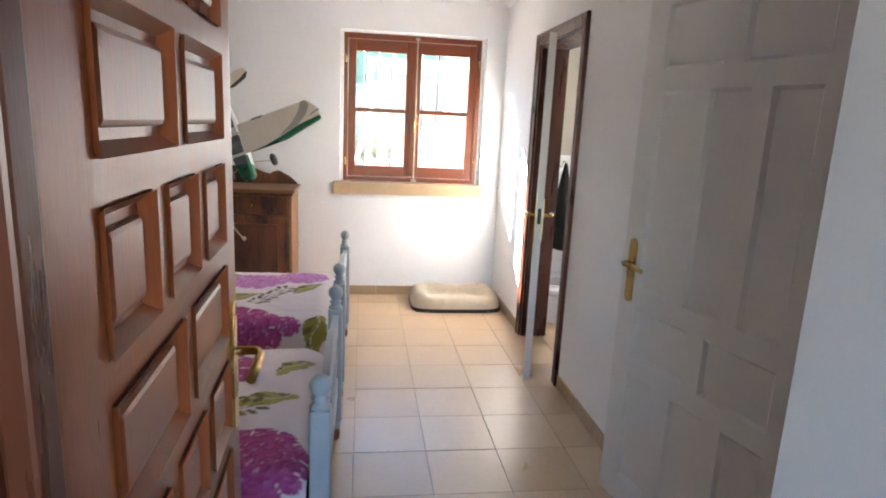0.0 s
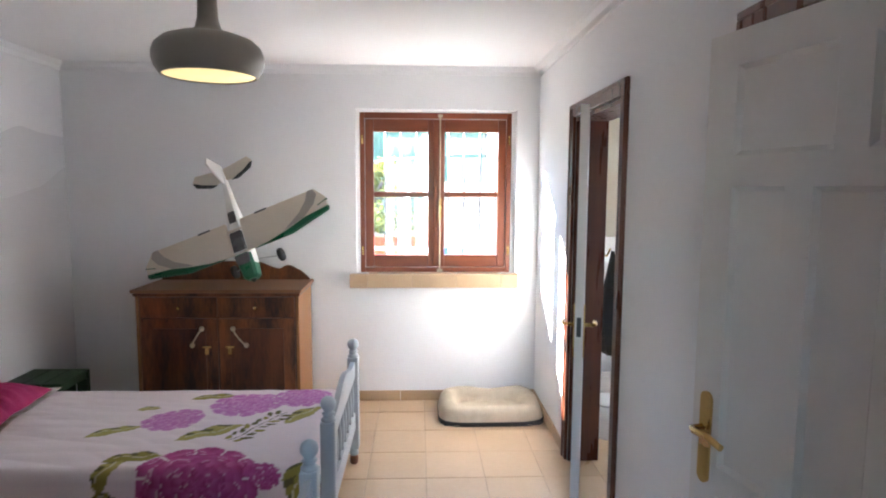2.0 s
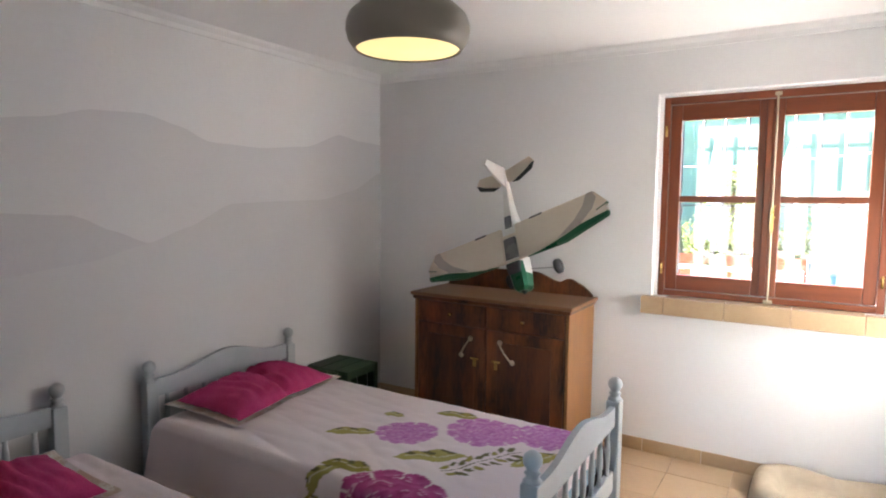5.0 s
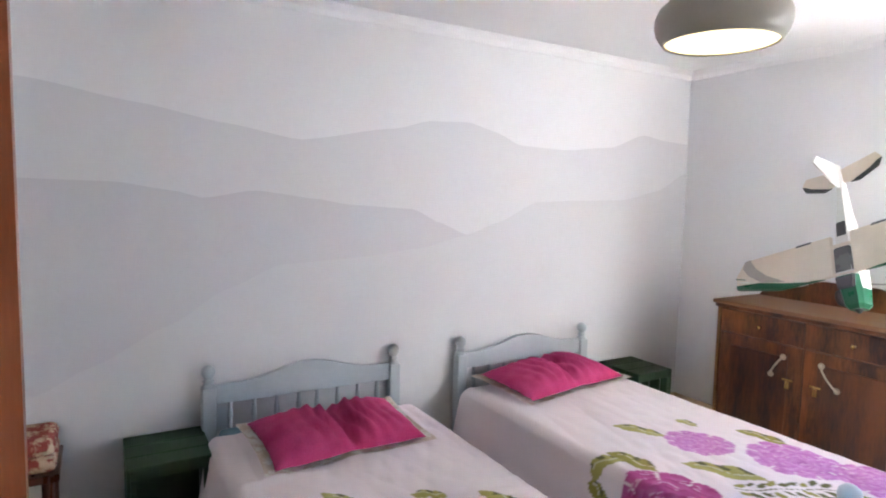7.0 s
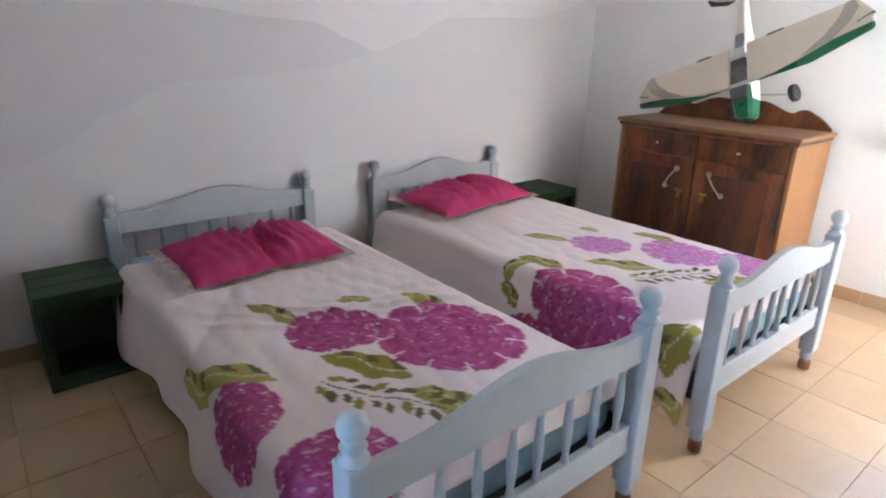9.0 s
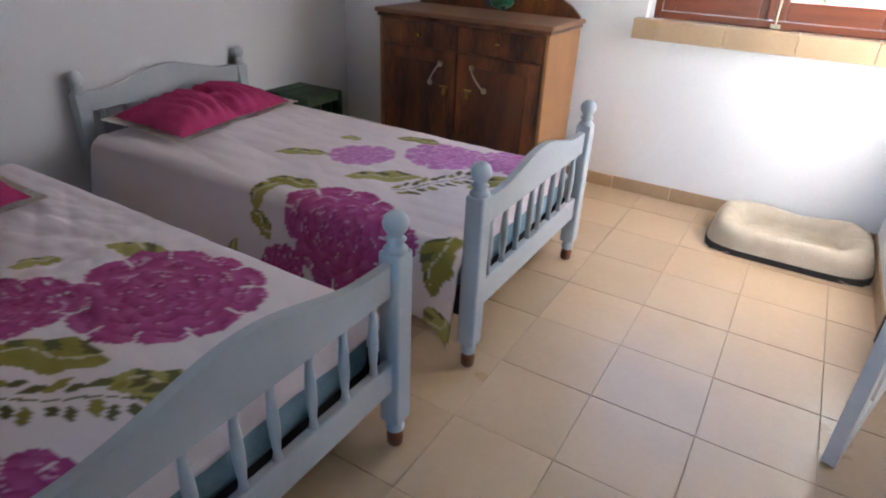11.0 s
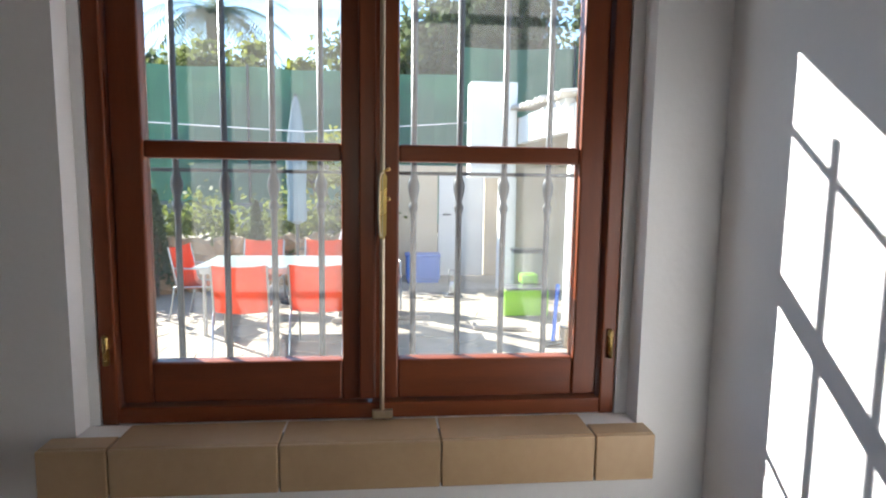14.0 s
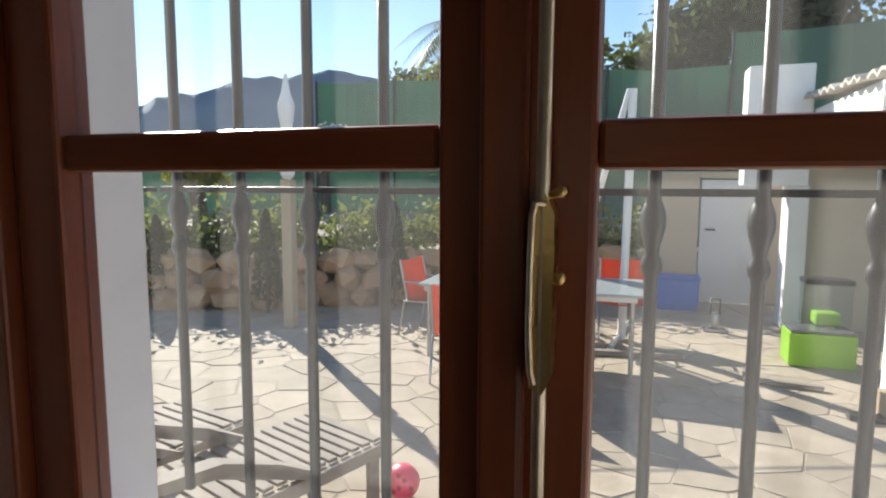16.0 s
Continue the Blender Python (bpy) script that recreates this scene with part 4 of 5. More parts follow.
for s in (-1, 1):
    tube("wheel_leg", [(s * 0.04, -0.15, -0.06), (s * 0.15, -0.155, -0.165), (s * 0.19, -0.155, -0.165)], 0.004, STEEL, plane)
    w = lathe("wheel", [(0.012, -0.016), (0.034, -0.018), (0.046, -0.012), (0.048, 0.0), (0.046, 0.012), (0.034, 0.018), (0.012, 0.016)], RUBBER, 22, plane)
    w.matrix_basis = pose(s * 0.178, -0.155, -0.165, 0, 90, 0)
    h = lathe("wheel_hub", [(0.018, -0.019), (0.018, 0.019)], GREYFILM, 14, plane)
    h.matrix_basis = pose(s * 0.178, -0.155, -0.165, 0, 90, 0)
lathe("spinner", [(0.022, 0), (0.018, 0.012), (0.008, 0.022), (0.003, 0.026)], BLACKFILM, 16, plane, pose(0, -0.284, -0.02, 90))

# ---- lamp, dog bed and other loose things ----
lamp = root("pendant_lamp", pose(0.072, 3.196, 2.036), "taupe metal pendant lamp with a warm lit underside", "lamp")
lathe("shade", [(0.166, 0.0), (0.171, 0.001), (0.190, 0.030), (0.197, 0.058), (0.196, 0.080), (0.186, 0.106), (0.160, 0.130), (0.115, 0.147), (0.068, 0.158), (0.046, 0.174), (0.037, 0.21), (0.034, 0.28), (0.026, 0.306), (0.010, 0.315),
                (0.010, 0.313), (0.02, 0.300), (0.03, 0.18), (0.10, 0.142), (0.155, 0.122), (0.181, 0.100), (0.190, 0.07), (0.164, 0.004)], SHADE, 48, lamp, None, True, False)
lathe("diffuser", [(0.163, 0.005), (0.165, 0.010), (0.0, 0.012)], GLOW, 48, lamp)
lathe("canopy", [(0.05, 0.4635), (0.05, 0.45), (0.03, 0.44), (0.006, 0.435)], SHADE, 24, lamp)
tube("cord", [(0, 0, 0.31), (0, 0, 0.44)], 0.004, RUBBER, lamp)
dog = root("dog_bed", pose(1.358, 5.065, 0.0), "cream fleece dog bed with a dark base", "dog bed")


def cushion_grid(name, fz, lx, ly, m, n=56, lump=0.004, seed=1):
    bm = bmesh.new()
    g = []
    for i in range(n + 1):
        row = []
        for j in range(n + 1):
            u, v = 2 * i / n - 1, 2 * j / n - 1
            k = 1 - 0.05 * (abs(u * v) ** 3)
            z = fz(u, v) + lump * noise.noise((u * 7, v * 7, seed)) + lump * 0.6 * noise.noise((u * 22, v * 22, seed))
            row.append(bm.verts.new((u * lx / 2 * k, v * ly / 2 * k, z)))
        g.append(row)
    for i in range(n):
        for j in range(n):
            bm.faces.new((g[i][j], g[i + 1][j], g[i + 1][j + 1], g[i][j + 1]))
    ob = new(name, mesh_of(name, bm, m, True))
    ob.parent = dog
    return ob


def dog_top(u, v):
    a = max(abs(u), abs(v))
    c = (abs(u) ** 5 + abs(v) ** 5) ** 0.2
    rim = 0.092 * max(1 - abs((c - 0.79) / 0.21) ** 2.4, 0) ** 0.75 * (1 + 0.10 * math.sin(u * 6 + 1) * math.sin(v * 5) - 0.12 * (v > 0.2) * math.cos(u * 2.5))
    return 0.043 + rim + (0.003 + 0.003 * math.cos(u * 9) * math.cos(v * 7)) * max(1 - (c / 0.6) ** 4, 0) - 0.022 * max(c - 0.95, 0) / 0.05 * (1 if c < 1.05 else 1.05)


cushion_grid("cushion", dog_top, 0.745, 0.50, FLEECE)
base_pts = []
for k in range(48):
    a = k * math.tau / 48
    c, s = math.cos(a), math.sin(a)
    r = 1 / (abs(c) ** 6 + abs(s) ** 6) ** (1 / 6)
    base_pts.append((0.372 * r * c, 0.25 * r * s))
prism("base", base_pts, 0.001, 0.032, DARKCLOTH, "z", dog)

stool = root("stool", pose(-1.5, 1.20, 0), "low wooden stool with a patterned red cloth on it", "stool")
boxes("seat", [((-0.16, -0.16, 0.42), (0.16, 0.16, 0.45))], DARKWOOD, 0.006, stool)
for sx in (-1, 1):
    for sy in (-1, 1):
        lathe("leg", [(0.016, 0), (0.02, 0.2), (0.022, 0.42)], DARKWOOD, 12, stool, pose(sx * 0.12, sy * 0.12, 0))
cl = root("folded_cloth", pose(-1.5, 1.20, 0.451), "folded patterned red and cream cloth on a stool", "cloth")
boxes("fold", [((-0.14, -0.15, 0), (0.14, 0.15, 0.06))], PATCHCLOTH, 0.025, cl)
boxes("fold", [((-0.13, -0.14, 0.06), (0.13, 0.15, 0.125))], PATCHCLOTH, 0.03, cl)

# ---- bathroom seen through its door ----
wb = root("window_2", pose(0, 0, 0), "red-brown bathroom window with two panes", "window")
wb["kind"] = "structure"
boxes("frame", [((2.422, 5.41, 1.0), (2.475, 5.47, 2.098)), ((3.095, 5.41, 1.0), (3.148, 5.47, 2.098)), ((2.475, 5.41, 1.002), (3.095, 5.47, 1.07)), ((2.475, 5.41, 2.03), (3.095, 5.47, 2.098)), ((2.475, 5.415, 1.55), (3.095, 5.465, 1.585)), ((2.64, 5.412, 1.07), (2.70, 5.468, 2.03))], WINWOOD, 0.004, wb)
p = boxes("pane", [((2.475, 5.44, 1.07), (3.095, 5.444, 2.03))], PANE, 0, wb)
p.visible_shadow = False
heater = root("wall_cabinet", pose(2.275, 5.17, 1.28), "cream coloured wall cabinet", "cabinet")
CREAM = mat("cream_paint", (0.60, 0.55, 0.44), rough=0.5, scale=3)
boxes("body", [((-0.11, 0, 0), (0.11, 0.178, 0.85))], CREAM, 0.006, heater)
boxes("door", [((-0.105, -0.018, 0.005), (0.105, -0.001, 0.845))], CREAM, 0.006, heater)
structure("wall_ledge", [((E + 0.19, 5.215, 0.0), (3.5, N, 0.215))], CERAMIC, "low white tiled ledge along the bathroom wall", 0.006)
basin = root("wash_basin", pose(2.45, 5.20, 0.60), "small white wall-hung wash basin", "basin")
lathe("bowl", [(0.05, 0), (0.09, 0.03), (0.125, 0.10), (0.135, 0.135), (0.130, 0.142), (0.118, 0.135), (0.08, 0.06), (0.03, 0.035)], CERAMIC, 32, basin)
boxes("bracket", [((-0.10, 0.09, 0.04), (0.10, 0.148, 0.135))], CERAMIC, 0.012, basin)
tube("tap", [(0, 0.12, 0.134), (0, 0.12, 0.21), (0, 0.09, 0.225), (0, 0.05, 0.215)], 0.010, STEEL, basin)
toilet = root("toilet", pose(2.90, 4.93, 0), "white ceramic toilet with a cistern", "toilet")
lathe("bowl", [(0.11, 0), (0.12, 0.02), (0.10, 0.10), (0.12, 0.22), (0.17, 0.33), (0.185, 0.38), (0.18, 0.39), (0.15, 0.385), (0.10, 0.30), (0.04, 0.25)], CERAMIC, 32, toilet, pose(0, -0.1, 0))
lathe("lid", [(0.19, 0.0), (0.195, 0.01), (0.185, 0.028), (0.05, 0.034)], PLASTIC, 32, toilet, pose(0, -0.1, 0.392))
boxes("cistern", [((-0.20, 0.10, 0.40), (0.20, 0.28, 0.76))], CERAMIC, 0.03, toilet)
boxes("cistern_lid", [((-0.21, 0.09, 0.762), (0.21, 0.29, 0.79))], CERAMIC, 0.012, toilet)
boxes("pedestal", [((-0.10, 0.0, 0.0), (0.10, 0.24, 0.40))], CERAMIC, 0.02, toilet)
waste = root("waste_bin", pose(2.10, 4.66, 0), "small white plastic pedal bin", "bin")
lathe("body", [(0.085, 0), (0.09, 0.01), (0.10, 0.21), (0.10, 0.22)], PLASTIC, 28, waste)
lathe("lid", [(0.103, 0.222), (0.104, 0.235), (0.09, 0.26), (0.04, 0.275)], PLASTIC, 28, waste)
jacket = root("jacket", pose(1.999, 4.365, 0.64), "black jacket hanging from a hook by the bathroom door", "jacket")
bm = bmesh.new()
for k in range(15):
    z = 0.62 * k / 14
    hw, hd = (0.028 + 0.03 * math.sin(math.pi * (0.15 + 0.75 * (1 - k / 14)))) * (1 - 0.8 * (k / 14) ** 3), (0.035 + 0.04 * (1 - k / 14)) * (1 - 0.8 * (k / 14) ** 3)
    if k:
        last = ring
    ring = [bm.verts.new((hw * math.cos(a) * (1 + 0.16 * math.sin(5 * a + z * 4)), 0.01 + hd * math.sin(a) * (1 + 0.14 * math.sin(4 * a + z * 6)), z)) for a in [j * math.tau / 28 for j in range(28)]]
    if k:
        for j in range(28):
            bm.faces.new((last[j], last[(j + 1) % 28], ring[(j + 1) % 28], ring[j]))
    else:
        bm.faces.new(ring)
bm.faces.new(ring)
new("cloth", mesh_of("cloth", bm, DARKCLOTH, True)).parent = jacket
tube("hook", [(-0.068, 0.02, 0.60), (-0.03, 0.02, 0.59), (-0.01, 0.02, 0.635)], 0.006, BRASS, jacket)

# ---- the yard ----
PAVE = mat("pale_flagstone", (0.41, 0.35, 0.275), (0.28, 0.23, 0.165), 0.85, scale=4, fine=30, bump=0.35, vary=0.12)
EARTH = mat("pale_earth_joint", (0.34, 0.295, 0.235), (0.26, 0.22, 0.17), 0.95, scale=4, fine=25, bump=0.4)
ROCK = mat("ochre_rubble_stone", (0.50, 0.32, 0.18), (0.36, 0.22, 0.12), 0.9, scale=5, fine=30, bump=0.4, vary=0.18)
LEAF = mat("hedge_leaf", (0.19, 0.21, 0.06), (0.12, 0.15, 0.04), 0.6, scale=2, bump=0.0, vary=0.2, spec=0.1)
LEAFY = mat("yellow_green_leaf", (0.26, 0.26, 0.05), (0.17, 0.19, 0.035), 0.6, scale=2, bump=0.0, spec=0.1)
PINE = mat("dark_pine_needle", (0.12, 0.15, 0.075), (0.08, 0.10, 0.05), 0.7, scale=2, bump=0.0, spec=0.1)
PALM = mat("palm_leaf", (0.11, 0.14, 0.07), (0.07, 0.09, 0.045), 0.5, scale=2, bump=0.0, spec=0.1)
BARK = mat("grey_bark", (0.16, 0.12, 0.09), (0.09, 0.07, 0.05), 0.95, scale=8, fine=40, bump=0.5)
NET = mat("green_shade_net", (0.17, 0.31, 0.23), (0.14, 0.26, 0.19), 0.8, scale=1.2, fine=60, bump=0.15)
LIME = mat("whitewash", (0.80, 0.80, 0.78), (0.72, 0.72, 0.69), 0.85, scale=2, fine=25, bump=0.15)
BEIGE = mat("beige_render", (0.50, 0.43, 0.34), (0.44, 0.38, 0.30), 0.85, scale=2, fine=25, bump=0.15)
BLUE = mat("faded_blue_paint", (0.24, 0.36, 0.53), (0.18, 0.29, 0.46), 0.7, scale=2, fine=25, bump=0.1)
DOORBLUE = mat("deep_blue_door_paint", (0.06, 0.15, 0.36), (0.045, 0.12, 0.30), 0.55, scale=3, fine=25, bump=0.08)
ORANGE = mat("orange_sling_fabric", (0.70, 0.14, 0.045), (0.62, 0.115, 0.035), 0.75, scale=6, fine=120, bump=0.1)
TABLETOP = mat("grey_table_glass", (0.42, 0.46, 0.46), rough=0.15, scale=2, bump=0.0)
TEAK = mat("weathered_grey_teak", (0.30, 0.26, 0.22), (0.21, 0.18, 0.15), 0.8, scale=4, fine=30, stretch=(1, 7, 7), bump=0.15, vary=0.1)
LIMEGREEN = mat("lime_green_plastic", (0.25, 0.50, 0.03), rough=0.4, scale=4, bump=0.0)
BLUEBOX = mat("blue_plastic", (0.02, 0.13, 0.50), rough=0.4, scale=4, bump=0.0)
PINK = mat("pink_rubber_ball", (0.72, 0.07, 0.13), rough=0.35, scale=6, bump=0.0)
REDDOT = mat("dark_red_dots", (0.30, 0.02, 0.05), rough=0.4, scale=6, bump=0.0)
CARD = mat("brown_cardboard", (0.40, 0.30, 0.19), rough=0.9, scale=6)
ROOFSHEET = mat("corrugated_roof", (0.55, 0.51, 0.45), (0.42, 0.38, 0.32), 0.8, scale=3, fine=20, bump=0.3)
# distance haze is mixed into the hill's own colour
HILL = mat("hazed_hillside", (0.26, 0.32, 0.38), (0.20, 0.25, 0.29), 1.0, scale=0.03, fine=0.4, bump=0.0)
BLOSSOM = mat("white_blossom", (0.70, 0.66, 0.66), rough=0.8, scale=3, bump=0.0)
PARASOL = mat("grey_blue_parasol_cloth", (0.35, 0.42, 0.46), (0.28, 0.35, 0.39), 0.9, scale=6, bump=0.1)
POSTWOOD = mat("bleached_post_wood", (0.45, 0.37, 0.26), (0.36, 0.29, 0.20), 0.85, scale=4, fine=30, stretch=(7, 7, 1), bump=0.2)



def let_light_through(m, share):
    """Thin leaves and cloths pass part of the light that falls on their far side."""
    nt = m.node_tree
    p = nt.nodes["Principled BSDF"]
    tr, mx = nt.nodes.new("ShaderNodeBsdfTranslucent"), nt.nodes.new("ShaderNodeMixShader")
    nt.links.new(p.inputs["Base Color"].links[0].from_socket, tr.inputs[0])
    mx.inputs[0].default_value = share
    nt.links.new(p.outputs[0], mx.inputs[1])
    nt.links.new(tr.outputs[0], mx.inputs[2])
    nt.links.new(mx.outputs[0], nt.nodes["Material Output"].inputs[0])


for thin in (LEAF, LEAFY, PINE, PALM, NET, PARASOL, ORANGE):
    let_light_through(thin, 0.5)

g = bmesh.new()
vs = [g.verts.new((x, y, GROUND - 0.02)) for x, y in ((-900, -900), (900, -900), (900, 900), (-900, 900))]
g.faces.new(vs)
tagged(new("ground", mesh_of("ground", g, EARTH)), "pale dry earth", "", "", "structure")


def leaves_mesh(name, spots, size, m, seed, slim=0.5, droop=0.0):
    """Many small leaf blades at the given spots, in one mesh."""
    rnd = random.Random(seed)
    verts, faces = [], []
    for x, y, z in spots:
        d = Vector((rnd.gauss(0, 1), rnd.gauss(0, 1), rnd.gauss(0, 1) - droop)).normalized()
        side = d.cross(Vector((rnd.gauss(0, 1), rnd.gauss(0, 1), rnd.gauss(0, 1)))).normalized()
        ln = size * rnd.uniform(0.6, 1.4)
        c = Vector((x, y, z))
        k = len(verts)
        verts += [c - d * ln, c + side * ln * slim, c + d * ln, c - side * ln * slim]
        faces.append((k, k + 1, k + 2, k + 3))
    me = bpy.data.meshes.new(name)
    me.from_pydata([tuple(v) for v in verts], [], faces)
    me.materials.append(m)
    return new(name, me)


def clump_spots(centre, size, n, rnd, clumps=14):
    """Spots gathered in clumps inside an uneven crown."""
    out = []
    cs = []
    for _ in range(clumps):
        v = Vector((rnd.gauss(0, 1), rnd.gauss(0, 1), rnd.gauss(0, 1))).normalized() * rnd.uniform(0.35, 1.0)
        cs.append((Vector((centre[0] + v.x * size[0], centre[1] + v.y * size[1], centre[2] + v.z * size[2])), rnd.uniform(0.22, 0.42)))
    for k in range(n):
        c, r = cs[k % clumps]
        out.append((c.x + rnd.gauss(0, r * 0.6) * size[0], c.y + rnd.gauss(0, r * 0.6) * size[1], c.z + rnd.gauss(0, r * 0.55) * size[2]))
    return out


def tree(label, x, y, z, trunk_h, crown, n, leaf, m, seed, clumps=14):
    rnd = random.Random(seed)
    t = root("tree", pose(x, y, z), label, "tree", "trees behind the fence")
    tube("trunk", [(0, 0, -0.3), (0.05, 0.02, trunk_h * 0.5), (0, 0, trunk_h)], 0.14, BARK, t)
    for k in range(6):
        a = k * math.tau / 6 + rnd.random()
        tube("limb", [(0, 0, trunk_h * 0.8), (crown[0] * 0.35 * math.cos(a), crown[1] * 0.35 * math.sin(a), trunk_h + crown[2] * 0.3), (crown[0] * 0.7 * math.cos(a), crown[1] * 0.7 * math.sin(a), trunk_h + crown[2] * rnd.uniform(0.5, 1.2))], 0.045, BARK, t)
    spots = clump_spots((0, 0, trunk_h + crown[2] * 0.8), crown, n, rnd, clumps)
    c = leaves_mesh("crown", spots, leaf, m, seed)
    c.parent = t
    return t


# rubble wall with a hedge on it along the far side of the yard
WALL_LINE = [(-9.0, 10.6), (-6.0, 11.3), (-4.2, 11.75), (-2.6, 12.6), (-0.5, 13.6), (1.2, 14.3)]
rw = root("rubble_wall", pose(0, 0, 0), "low dry rubble wall of ochre stones", "wall")
rw["kind"] = "structure"
rnd = random.Random(5)


def stone_mesh(seed):
    r = random.Random(seed)
    bm = bmesh.new()
    bmesh.ops.create_icosphere(bm, subdivisions=1, radius=0.5)
    for v in bm.verts:
        v.co *= r.uniform(0.78, 1.12)
        v.co.y *= 0.75
    return mesh_of("stone", bm, ROCK)


stones = [stone_mesh(k) for k in range(7)]
for (x0, y0), (x1, y1) in zip(WALL_LINE, WALL_LINE[1:]):
    length = math.hypot(x1 - x0, y1 - y0)
    for row in range(3):
        n = int(length / 0.42)
        for k in range(n):
            f = (k + 0.5 * (row % 2) + rnd.uniform(-0.1, 0.1)) / n
            st = new("stone", stones[rnd.randrange(7)])
            st.parent = rw
            s = rnd.uniform(0.50, 0.68)
            st.matrix_basis = pose(x0 + (x1 - x0) * f, y0 + (y1 - y0) * f + 0.05 * row, GROUND + 0.12 + 0.25 * row, rnd.uniform(-20, 20), rnd.uniform(-20, 20), rnd.uniform(0, 360)) @ Matrix.Diagonal((s * 1.15, s * 1.1, s * 0.72, 1))
hedge_spots = []
for (x0, y0), (x1, y1) in zip(WALL_LINE, WALL_LINE[1:]):
    for _ in range(2400):
        f = rnd.random()
        hedge_spots.append((x0 + (x1 - x0) * f + rnd.gauss(0, 0.12), y0 + (y1 - y0) * f + 0.7 + rnd.gauss(0, 0.3), 0.5 + abs(rnd.gauss(0, 0.30)) + 0.16 * math.sin(x0 * 3 + f * 9)))
hd = leaves_mesh("hedge", hedge_spots, 0.055, LEAF, 3)
tagged(hd, "low green hedge on the rubble wall", "hedge", "", "stuff")
bank = bmesh.new()
for (x0, y0), (x1, y1) in zip(WALL_LINE, WALL_LINE[1:]):
    bank.faces.new([bank.verts.new(c) for c in ((x0, y0 + 0.2, 0.45), (x1, y1 + 0.2, 0.45), (x1 + 1, y1 + 9, 0.9), (x0 - 1, y0 + 9, 0.9))])
tagged(new("ground_bank", mesh_of("ground_bank", bank, EARTH)), "earth bank behind the wall", "", "", "structure")
for k, (x, y, h) in enumerate(((-5.2, 11.5, 1.15), (-3.55, 11.65, 1.25), (-2.1, 12.55, 1.35), (-0.9, 13.2, 1.2), (-6.6, 10.8, 1.2))):
    c = root("cypress", pose(x, y, GROUND), "small dark green cypress shrub by the wall", "shrub", "shrubs along the wall")
    tube("trunk", [(0, 0, 0), (0, 0, h * 0.7)], 0.025, BARK, c)
    r2 = random.Random(k)
    sp = []
    for _ in range(1500):
        z = r2.random() ** 0.8
        r = 0.23 * (1 - z) ** 0.6 * (0.55 + 0.45 * r2.random())
        a = r2.random() * math.tau
        sp.append((r * math.cos(a), r * math.sin(a), 0.12 + z * h))
    leaves_mesh("foliage", sp, 0.035, PINE, k).parent = c

# net fence, trees, palm and hill
fence = root("fence", pose(0, 0, 0), "tall green shade-net fence on posts", "fence")
FENCE = [(-22, 17.0), (-14, 19.0), (-5.2, 20.0), (3.0, 20.3), (9.0, 19.6)]
for (x0, y0), (x1, y1) in zip(FENCE, FENCE[1:]):
    n = max(int(math.hypot(x1 - x0, y1 - y0) / 2.2), 1)
    for k in range(n):
        a, b = k / n, (k + 1) / n
        low = 3.05 if x1 <= -5 and a < 0.6 else (5.0 if x0 >= 3 else 4.3)
        bm = bmesh.new()
        rows = [[bm.verts.new((x0 + (x1 - x0) * (a + (b - a) * i / 8), y0 + (y1 - y0) * (a + (b - a) * i / 8) + 0.05 * math.sin(i * 1.4 + j * 0.8), 0.3 + (low - 0.3) * j / 4 - (0.05 * math.sin(math.pi * i / 8) if j == 4 else 0))) for i in range(9)] for j in range(5)]
        for j in range(4):
            for i in range(8):
                bm.faces.new((rows[j][i], rows[j][i + 1], rows[j + 1][i + 1], rows[j + 1][i]))
        ne = new("net", mesh_of("net", bm, NET))
        ne.parent = fence
        ne.modifiers.new("thickness", "SOLIDIFY").thickness = 0.02
        tube("fence_post", [(x0 + (x1 - x0) * a, y0 + (y1 - y0) * a - 0.05, GROUND), (x0 + (x1 - x0) * a, y0 + (y1 - y0) * a - 0.05, low + 0.05)], 0.035, IRON, fence)
tree("tall dark pine behind the fence", 2.6, 23, 0, 3.2, (2.2, 1.6, 2.6), 5200, 0.16, PINE, 11, 20)
tree("tall dark pine behind the fence", 5.0, 24, 0, 3.8, (2.0, 1.6, 3.0), 5200, 0.16, PINE, 12, 20)
tree("sparse pine against the sky", 8.6, 25, 0, 4.5, (1.6, 1.4, 2.6), 2600, 0.15, PINE, 13, 16)
tree("grey-green tree behind the fence", 0.6, 22.5, 0, 2.6, (1.7, 1.3, 1.9), 3800, 0.13, LEAF, 14)
tree("yellow-green bush above the fence", -1.2, 21.6, 0, 2.6, (1.2, 0.9, 1.1), 2600, 0.12, LEAFY, 15)
tree("olive-green bush above the fence", -4.4, 22.5, 0, 2.8, (1.9, 1.2, 1.3), 3400, 0.12, LEAF, 16)
tree("olive-green bush above the fence", -2.8, 23.5, 0, 2.9, (1.6, 1.2, 1.4), 3000, 0.12, LEAFY, 17)
tree("bare pale tree beyond the fence", -17.5, 22, 0, 3.2, (1.3, 1.2, 1.6), 500, 0.10, PINE, 18)
tree("dark green tree beyond the fence", -6.6, 24, 0, 2.6, (1.5, 1.2, 1.5), 3200, 0.13, PINE, 19)
bl = tree("white blossoming tree beyond the fence", -6.6, 18.6, 0, 2.0, (1.0, 0.6, 0.55), 1500, 0.06, BLOSSOM, 20)
yb = tree("yellow-green garden bush by the wall", -6.3, 13.6, 0.5, 0.9, (0.55, 0.5, 0.5), 1500, 0.07, LEAFY, 21)
yb2 = tree("yellow-green garden bush by the wall", -0.2, 15.4, 0.6, 0.8, (0.7, 0.5, 0.5), 1700, 0.07, LEAFY, 22)
